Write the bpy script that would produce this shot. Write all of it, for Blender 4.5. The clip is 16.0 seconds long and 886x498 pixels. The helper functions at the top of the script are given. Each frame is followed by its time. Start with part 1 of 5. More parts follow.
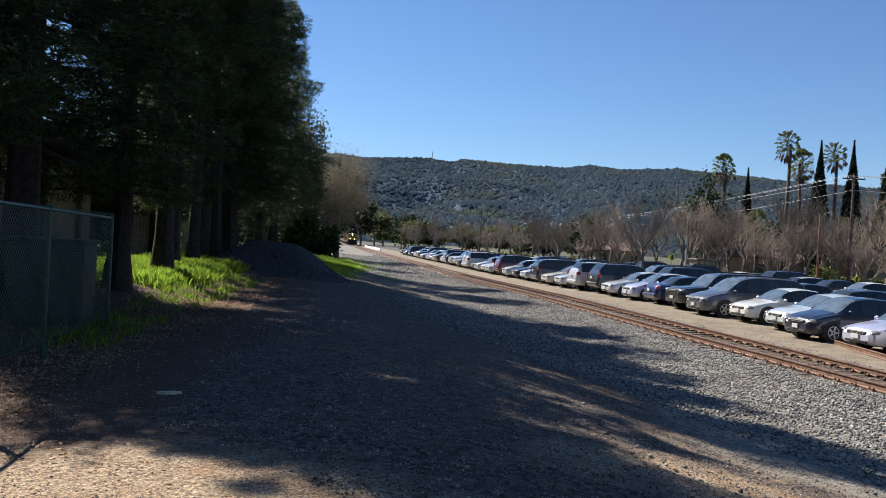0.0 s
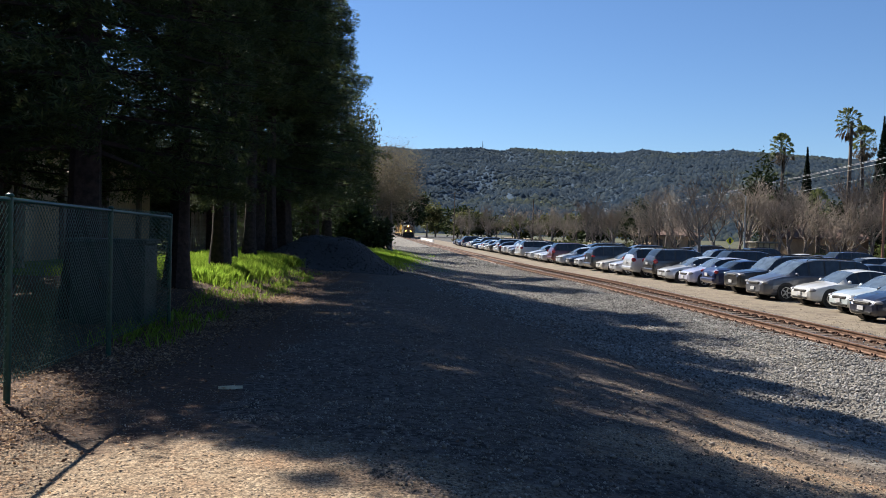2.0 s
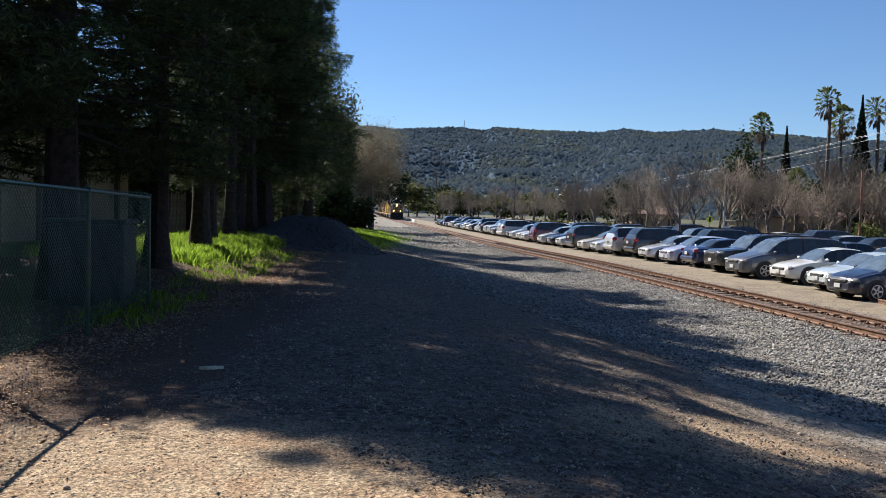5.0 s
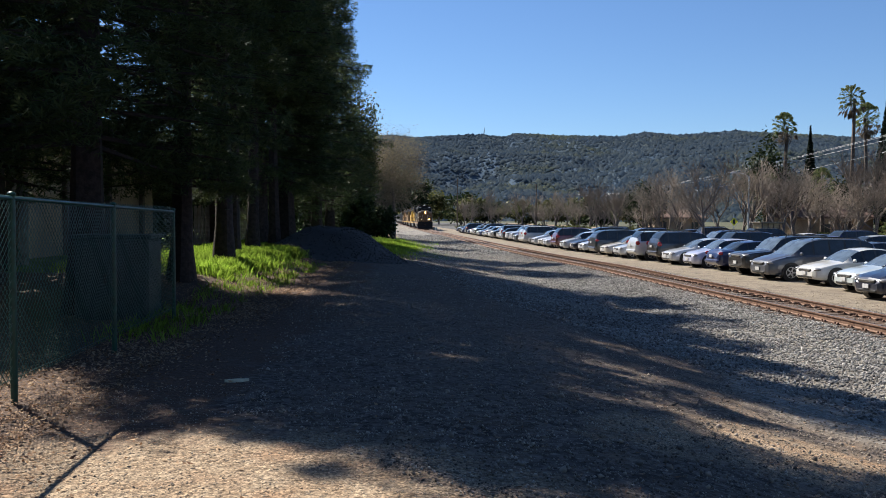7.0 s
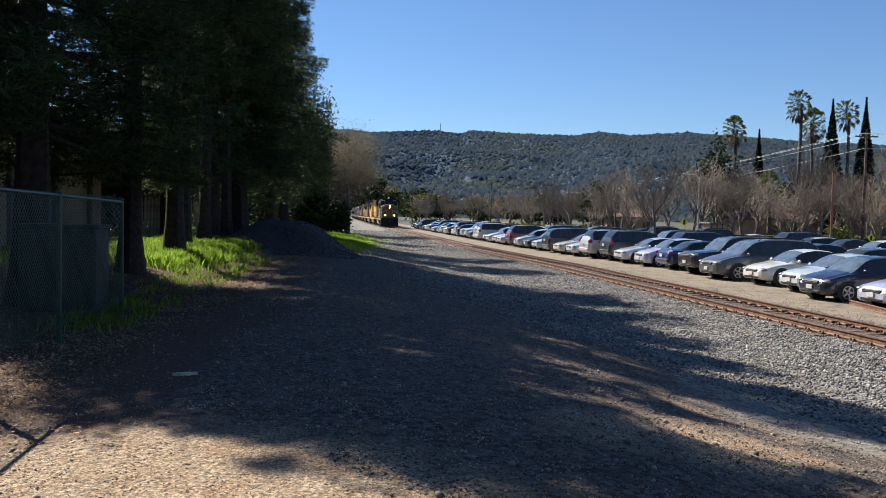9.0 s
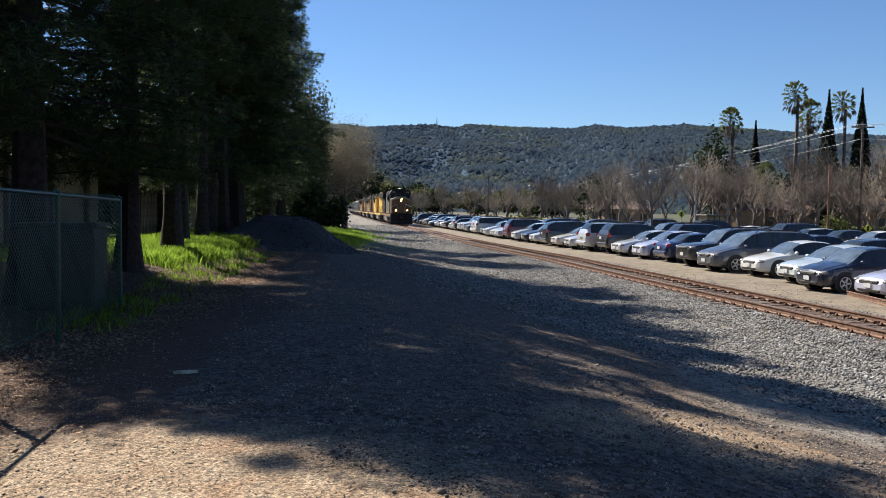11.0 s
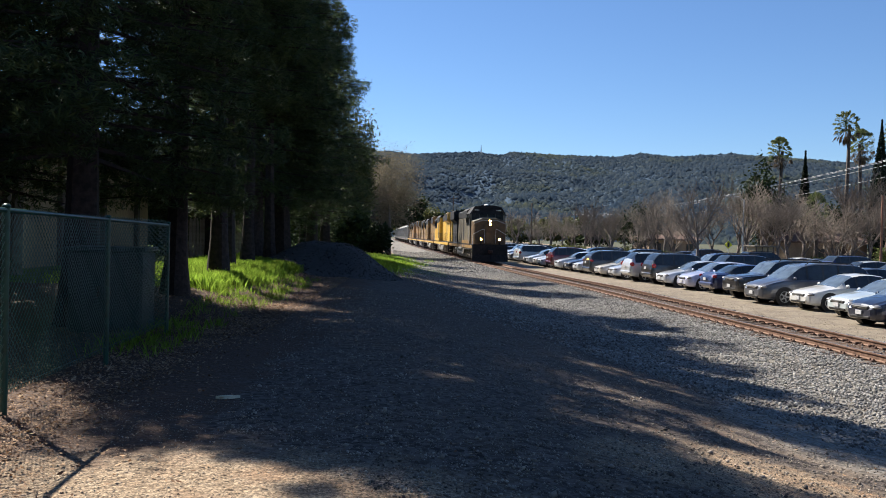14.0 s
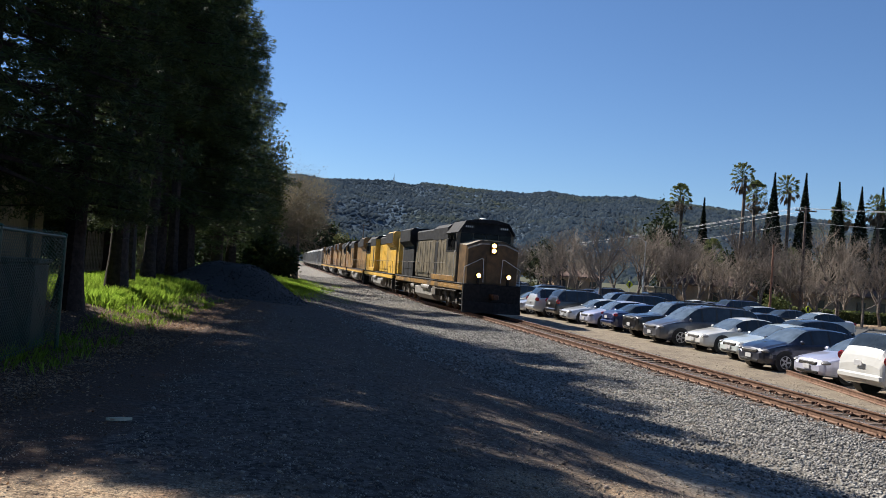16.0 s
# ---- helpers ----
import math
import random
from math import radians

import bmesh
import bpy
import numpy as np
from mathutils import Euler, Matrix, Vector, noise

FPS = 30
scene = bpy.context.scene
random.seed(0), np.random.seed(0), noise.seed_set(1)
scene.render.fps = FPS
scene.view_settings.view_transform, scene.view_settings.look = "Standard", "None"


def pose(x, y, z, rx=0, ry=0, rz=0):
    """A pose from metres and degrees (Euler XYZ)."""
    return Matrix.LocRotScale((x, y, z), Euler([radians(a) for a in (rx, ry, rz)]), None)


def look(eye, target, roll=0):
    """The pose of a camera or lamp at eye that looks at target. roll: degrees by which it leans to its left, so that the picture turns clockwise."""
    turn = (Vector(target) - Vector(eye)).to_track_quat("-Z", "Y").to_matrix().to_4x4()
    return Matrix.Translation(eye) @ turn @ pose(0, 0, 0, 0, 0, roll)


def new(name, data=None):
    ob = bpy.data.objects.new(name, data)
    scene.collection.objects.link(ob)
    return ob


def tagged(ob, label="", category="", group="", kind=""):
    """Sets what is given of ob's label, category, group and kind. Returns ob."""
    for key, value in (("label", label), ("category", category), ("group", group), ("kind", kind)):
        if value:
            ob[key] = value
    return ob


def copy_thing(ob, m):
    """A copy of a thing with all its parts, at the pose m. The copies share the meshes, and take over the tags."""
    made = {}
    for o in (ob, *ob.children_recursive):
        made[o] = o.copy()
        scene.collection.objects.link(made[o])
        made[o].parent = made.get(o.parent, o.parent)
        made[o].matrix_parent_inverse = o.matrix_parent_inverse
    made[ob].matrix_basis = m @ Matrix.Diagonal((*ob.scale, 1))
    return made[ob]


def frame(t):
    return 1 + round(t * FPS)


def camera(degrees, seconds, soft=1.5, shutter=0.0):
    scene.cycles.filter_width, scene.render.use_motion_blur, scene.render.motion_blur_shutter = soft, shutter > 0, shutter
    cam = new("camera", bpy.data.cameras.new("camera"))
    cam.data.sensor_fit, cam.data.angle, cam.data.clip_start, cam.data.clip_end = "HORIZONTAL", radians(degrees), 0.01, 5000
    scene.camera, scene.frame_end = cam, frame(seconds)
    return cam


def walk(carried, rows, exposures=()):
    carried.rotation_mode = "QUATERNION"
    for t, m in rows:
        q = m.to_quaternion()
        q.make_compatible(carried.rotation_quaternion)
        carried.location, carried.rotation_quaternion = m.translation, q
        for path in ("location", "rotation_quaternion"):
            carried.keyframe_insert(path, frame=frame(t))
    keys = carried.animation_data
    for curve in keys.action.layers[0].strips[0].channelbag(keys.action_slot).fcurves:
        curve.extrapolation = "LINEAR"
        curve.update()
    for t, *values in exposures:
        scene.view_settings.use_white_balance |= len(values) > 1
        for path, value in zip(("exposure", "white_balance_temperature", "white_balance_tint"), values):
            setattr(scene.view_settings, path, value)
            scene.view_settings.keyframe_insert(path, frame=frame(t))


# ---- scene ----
cam = camera(55.48, 16.0, 0.9)
PATH = [
    (0.0, pose(-0.000, -0.000, 1.700, 89.60, -3.05, -5.18)),
    (0.5, pose(-0.006, -0.009, 1.688, 89.50, -3.02, -5.24)),
    (1.0, pose(-0.001, -0.007, 1.688, 89.51, -3.13, -5.28)),
    (1.5, pose(-0.001, -0.001, 1.693, 89.33, -2.63, -4.55)),
    (2.0, pose(-0.001, 0.006, 1.706, 88.80, -1.49, -1.61)),
    (2.5, pose(0.005, 0.008, 1.708, 88.26, -1.07, -1.33)),
    (3.0, pose(0.013, 0.019, 1.701, 88.08, -1.54, -2.13)),
    (3.5, pose(0.005, 0.014, 1.701, 87.97, -1.97, -2.56)),
    (4.0, pose(0.006, 0.011, 1.701, 87.57, -1.78, -2.58)),
    (6.5, pose(0.019, 0.005, 1.703, 87.40, -0.63, -2.86)),
    (7.0, pose(0.010, 0.018, 1.718, 87.94, -0.18, -1.38)),
    (7.5, pose(0.017, 0.026, 1.709, 87.97, -1.08, -1.67)),
    (8.0, pose(0.019, 0.029, 1.705, 87.81, -1.83, -3.27)),
    (8.5, pose(0.026, 0.021, 1.704, 87.76, -1.45, -4.11)),
    (11.0, pose(0.008, -0.001, 1.729, 87.30, -0.62, -4.63)),
    (11.5, pose(0.008, 0.000, 1.732, 87.25, -0.54, -4.12)),
    (12.0, pose(0.017, 0.008, 1.740, 88.28, 0.46, -1.73)),
    (12.5, pose(0.011, 0.021, 1.757, 89.31, 0.26, 2.46)),
    (13.0, pose(-0.004, 0.005, 1.732, 88.33, -2.89, 1.16)),
    (13.5, pose(-0.001, 0.001, 1.728, 88.12, -4.17, -1.73)),
    (14.0, pose(0.011, 0.011, 1.753, 89.09, -1.32, -1.70)),
    (14.5, pose(0.023, 0.017, 1.748, 88.22, -1.17, -1.00)),
    (15.0, pose(0.017, 0.026, 1.721, 87.16, -3.78, -3.38)),
    (15.5, pose(0.015, 0.037, 1.734, 89.42, -4.54, -5.83)),
    (16.0, pose(-0.004, 0.025, 1.748, 91.34, -4.10, -7.92)),
]
walk(cam, PATH, [(0, 1.06, 6100, 12), (8.5, 1.08, 6100, 12), (12.5, 1.1, 6100, 12), (13.5, 1.16, 6100, 12), (14.5, 1.18, 6100, 12), (15, 1.15, 6100, 12), (15.5, 1.1, 6100, 12), (16, .94, 6100, 12)])

# ---- light ----
SUN_EL, SUN_AZ = 43.0, -41.0      # azimuth from +y towards +x
world = bpy.data.worlds.new("sky")
scene.world = world
world.use_nodes = True
nt = world.node_tree
sky = nt.nodes.new("ShaderNodeTexSky")
sky.sky_type, sky.sun_disc = "NISHITA", False
sky.sun_elevation, sky.sun_rotation = radians(SUN_EL), radians(SUN_AZ)
sky.air_density, sky.dust_density, sky.ozone_density, sky.altitude = 1.0, 0.0, 7.0, 300
nt.nodes["Background"].inputs["Strength"].default_value = 0.054
nt.links.new(sky.outputs[0], nt.nodes["Background"].inputs[0])
sun = new("sun", bpy.data.lights.new("sun", "SUN"))
sun.data.energy, sun.data.angle, sun.data.color = 5.0, radians(0.53), (1.0, 0.91, 0.76)
sd = Vector((math.sin(radians(SUN_AZ)) * math.cos(radians(SUN_EL)), math.cos(radians(SUN_AZ)) * math.cos(radians(SUN_EL)), math.sin(radians(SUN_EL))))
sun.matrix_world = look(sd * 50, (0, 0, 0))

# ---- plan ----
TRACK_Y = (-60, 0, 15, 28, 42, 60, 78, 100, 150, 240, 300, 420, 600)
TRACK_X = (22, 13.6, 11.8, 10.25, 8.65, 7.05, 5.95, 4.7, 2.0, -2.7, -5.6, -11.2, -19.5)
EYE = 1.7


def track_mid(y):
    """Smoothed centre line of the track."""
    return float(np.mean(np.interp([y + d for d in (-12, -8, -4, 0, 4, 8, 12)], TRACK_Y, TRACK_X)))


def rail_z(y):
    return float(np.interp(y, (0, 16, 40, 60, 300), (-.85, -.75, -.48, -.5, -.5)))


def smooth(a, b, v):
    v = min(1.0, max(0.0, (v - a) / (b - a)))
    return v * v * (3 - 2 * v)


def ground_z(x, y):
    s = x - track_mid(y)
    r = rail_z(y)
    low = r - 0.32
    if s < 0:
        z = low * smooth(-13, -4.0, s)
        z += (r - 0.19 - low) * smooth(-3.4, -1.9, s)
    else:
        z = low + (r - 0.19 - low) * (1 - smooth(1.7, 2.6, s))
    near = 1 - smooth(40, 90, y)
    z += 0.035 * near * noise.noise((x * .35, y * .35, 0)) + .012 * near * noise.noise((x * 1.7, y * 1.7, 5))
    # grassy bank under the trees
    z += 0.36 * smooth(-3.6, -5.6, x) * smooth(15, 21, y) * (1 - smooth(60, 80, y))
    return z


# ---- materials ----
def nodes_of(name):
    m = bpy.data.materials.new(name)
    m.use_nodes = True
    return m, m.node_tree.nodes, m.node_tree.links, m.node_tree.nodes["Principled BSDF"]


def ramp(ns, ls, src, a, b, lo=0.35, hi=0.65):
    r = ns.new("ShaderNodeValToRGB")
    r.color_ramp.elements[0].position, r.color_ramp.elements[1].position = lo, hi
    r.color_ramp.elements[0].color, r.color_ramp.elements[1].color = (*a, 1), (*b, 1)
    ls.new(src, r.inputs[0])
    return r.outputs[0]


def tex(ns, ls, scale, detail=3.0, kind="noise", coord=None):
    n = ns.new("ShaderNodeTexNoise" if kind == "noise" else "ShaderNodeTexVoronoi")
    n.inputs["Scale"].default_value = scale
    if kind == "noise":
        n.inputs["Detail"].default_value = detail
    if coord:
        ls.new(coord, n.inputs["Vector"])
    return n.outputs["Fac"] if kind == "noise" else n


def mixc(ns, ls, fac, a, b, mode="MIX"):
    m = ns.new("ShaderNodeMix")
    m.data_type, m.blend_type = "RGBA", mode
    for sock, v in ((m.inputs[0], fac), (m.inputs[6], a), (m.inputs[7], b)):
        if isinstance(v, bpy.types.NodeSocket):
            ls.new(v, sock)
        elif isinstance(v, tuple):
            sock.default_value = (*v, 1) if len(v) == 3 else v
        else:
            sock.default_value = v
    return m.outputs[2]


def bumped(ns, ls, b, height, strength, dist):
    n = ns.new("ShaderNodeBump")
    n.inputs["Strength"].default_value, n.inputs["Distance"].default_value = strength, dist
    ls.new(height, n.inputs["Height"])
    ls.new(n.outputs[0], b.inputs["Normal"])


def surface(name, c1, c2, scale=3.0, rough=0.8, metal=0.0, bump=0.0, bscale=40.0, dirt=None, dirt_scale=0.7, island=0.0, coat=0.0, spec=0.5):
    """A worn surface: two colours in fine grain, patches of a third, relief."""
    m, ns, ls, b = nodes_of(name)
    co = ns.new("ShaderNodeTexCoord").outputs["Object"]
    c = ramp(ns, ls, tex(ns, ls, scale, 5, coord=co), c1, c2)
    if dirt:
        c = mixc(ns, ls, ramp(ns, ls, tex(ns, ls, dirt_scale, 4, coord=co), (0, 0, 0), (1, 1, 1), .45, .7), c, dirt)
    if island:
        g = ns.new("ShaderNodeNewGeometry").outputs["Random Per Island"]
        c = mixc(ns, ls, 1.0, c, ramp(ns, ls, g, (1 - island,) * 3, (1 + island * .6,) * 3, 0, 1), "MULTIPLY")
    ls.new(c, b.inputs["Base Color"])
    b.inputs["Roughness"].default_value, b.inputs["Metallic"].default_value = rough, metal
    b.inputs["Coat Weight"].default_value = coat
    b.inputs["Specular IOR Level"].default_value = spec
    if bump:
        bumped(ns, ls, b, tex(ns, ls, bscale, 4, coord=co), bump, 0.02)
    return m


def paint(name, c, metal=0.0, rough=0.28):
    """Car lacquer with fine flake and a film of dust."""
    m, ns, ls, b = nodes_of(name)
    co = ns.new("ShaderNodeTexCoord").outputs["Object"]
    k = ramp(ns, ls, tex(ns, ls, 1.6, 4, coord=co), tuple(v * .9 for v in c), tuple(min(1, v * 1.06 + .004) for v in c))
    k = mixc(ns, ls, ramp(ns, ls, tex(ns, ls, 5, 5, coord=co), (0, 0, 0), (.08, .08, .08), .4, .8), k, (.3, .27, .23))
    ls.new(k, b.inputs["Base Color"])
    b.inputs["Metallic"].default_value, b.inputs["Roughness"].default_value = metal, rough
    b.inputs["Coat Weight"].default_value, b.inputs["Coat Roughness"].default_value = .9, .035
    return m


def leafy(name, c1, c2, trans=0.35, rough=.55):
    """Leaves: colour varies from leaf to leaf; thin, so light comes through."""
    m, ns, ls, b = nodes_of(name)
    g = ns.new("ShaderNodeNewGeometry")
    c = ramp(ns, ls, g.outputs["Random Per Island"], c1, c2, 0, 1)
    pos = tex(ns, ls, .6, 3, coord=g.outputs["Position"])
    c = mixc(ns, ls, 1.0, c, ramp(ns, ls, pos, (.7, .7, .7), (1.2, 1.2, 1.2)), "MULTIPLY")
    ls.new(c, b.inputs["Base Color"])
    b.inputs["Roughness"].default_value = rough
    b.inputs["Specular IOR Level"].default_value = .12
    t = ns.new("ShaderNodeBsdfTranslucent")
    ls.new(c, t.inputs[0])
    mx = ns.new("ShaderNodeMixShader")
    mx.inputs[0].default_value = trans
    ls.new(b.outputs[0], mx.inputs[1])
    ls.new(t.outputs[0], mx.inputs[2])
    ls.new(mx.outputs[0], ns["Material Output"].inputs[0])
    return m


def glass(name, tint=(.03, .04, .05)):
    m, ns, ls, b = nodes_of(name)
    co = ns.new("ShaderNodeTexCoord").outputs["Object"]
    ls.new(ramp(ns, ls, tex(ns, ls, 3, 4, coord=co), tuple(v * .6 for v in tint), tint), b.inputs["Base Color"])
    b.inputs["Roughness"].default_value, b.inputs["Specular IOR Level"].default_value = .05, .55
    return m


def lamp(name, c, power):
    m, ns, ls, b = nodes_of(name)
    b.inputs["Base Color"].default_value = (*c, 1)
    b.inputs["Emission Color"].default_value, b.inputs["Emission Strength"].default_value = (*c, 1), power
    return m


def ground_material():
    m, ns, ls, b = nodes_of("ground_soil_and_gravel")
    pos = ns.new("ShaderNodeNewGeometry").outputs["Position"]

    def attr(n):
        a = ns.new("ShaderNodeAttribute")
        a.attribute_name = n
        return a.outputs["Fac"]
    big, mid, fine = tex(ns, ls, .22, 5, coord=pos), tex(ns, ls, 1.6, 6, coord=pos), tex(ns, ls, 28, 4, coord=pos)
    cell = tex(ns, ls, 17, kind="voronoi", coord=pos)
    # dark gravel, its colour lowered further to deepen the tree shade on it
    gravel = ramp(ns, ls, cell.outputs["Color"], (.03, .023, .019), (.15, .12, .097), .2, .9)
    gravel = mixc(ns, ls, ramp(ns, ls, mid, (0, 0, 0), (.55, .55, .55), .45, .7), gravel, (.108, .076, .053))
    pebble = tex(ns, ls, 75, kind="voronoi", coord=pos)
    dirt = ramp(ns, ls, tex(ns, ls, 3.5, 6, coord=pos), (.245, .172, .107), (.32, .253, .176), .3, .75)
    dirt = mixc(ns, ls, ramp(ns, ls, mid, (0, 0, 0), (.55, .55, .55), .5, .72), dirt, (.26, .15, .085))
    dirt = mixc(ns, ls, 1.0, dirt, ramp(ns, ls, pebble.outputs["Color"], (.35, .35, .35), (1.5, 1.47, 1.4), .15, .95), "MULTIPLY")
    dirt = mixc(ns, ls, 1.0, dirt, ramp(ns, ls, fine, (.55, .52, .5), (1.2, 1.2, 1.2), .32, .55), "MULTIPLY")
    cb = tex(ns, ls, 14, kind="voronoi", coord=pos)
    ballast = ramp(ns, ls, cb.outputs["Color"], (.05, .048, .045), (.28, .268, .245), .15, .95)
    ballast = mixc(ns, ls, ramp(ns, ls, big, (0, 0, 0), (.5, .5, .5), .4, .7), ballast, (.28, .24, .18))
    lot = ramp(ns, ls, fine, (.17, .139, .1), (.275, .233, .173), .3, .7)
    lot = mixc(ns, ls, ramp(ns, ls, mid, (0, 0, 0), (.75, .75, .75), .45, .7), lot, (.125, .1, .078))
    asphalt = ramp(ns, ls, mid, (.06, .06, .06), (.1, .098, .095))
    # brown litter, also toned down to make the shade under the trees deeper
    litter = ramp(ns, ls, tex(ns, ls, 55, 5, coord=pos), (.032, .019, .013), (.14, .085, .055), .35, .7)
    grass = ramp(ns, ls, mid, (.05, .09, .015), (.12, .2, .03))
    far = ramp(ns, ls, big, (.045, .06, .03), (.10, .09, .055))

    def edge(n, w=.35):
        a = ns.new("ShaderNodeMath")
        a.operation = "ADD"
        ls.new(attr(n), a.inputs[0])
        sub = ns.new("ShaderNodeMath")
        sub.operation = "MULTIPLY_ADD"
        ls.new(mid, sub.inputs[0])
        sub.inputs[1].default_value, sub.inputs[2].default_value = w * 2, -w
        ls.new(sub.outputs[0], a.inputs[1])
        return ramp(ns, ls, a.outputs[0], (0, 0, 0), (1, 1, 1), .35, .65)
    c = mixc(ns, ls, edge("dirt", .5), gravel, dirt)
    c = mixc(ns, ls, edge("ballast"), c, ballast)
    c = mixc(ns, ls, edge("lot"), c, lot)
    c = mixc(ns, ls, edge("asphalt"), c, asphalt)
    c = mixc(ns, ls, edge("litter", .6), c, litter)
    c = mixc(ns, ls, edge("grass"), c, grass)
    c = mixc(ns, ls, edge("far", .1), c, far)
    ls.new(c, b.inputs["Base Color"])
    b.inputs["Roughness"].default_value = .92
    b.inputs["Specular IOR Level"].default_value = .25
    h = mixc(ns, ls, .5, fine, cb.outputs["Distance"])
    bumped(ns, ls, b, h, .9, .035)
    return m


def hill_material():
    m, ns, ls, b = nodes_of("haze_blue_wooded_hill")
    g = ns.new("ShaderNodeNewGeometry")
    pos = g.outputs["Position"]
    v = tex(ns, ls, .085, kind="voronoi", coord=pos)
    # distance haze is painted into these slope colours as extra blue
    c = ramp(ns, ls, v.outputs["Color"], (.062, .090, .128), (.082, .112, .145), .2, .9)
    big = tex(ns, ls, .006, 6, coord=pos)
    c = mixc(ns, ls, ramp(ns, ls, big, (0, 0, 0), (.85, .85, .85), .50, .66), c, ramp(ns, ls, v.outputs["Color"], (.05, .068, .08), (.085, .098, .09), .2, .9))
    ls.new(c, b.inputs["Base Color"])
    b.inputs["Roughness"].default_value, b.inputs["Specular IOR Level"].default_value = 1.0, .0
    bumped(ns, ls, b, v.outputs["Distance"], .12, 4.0)
    return m


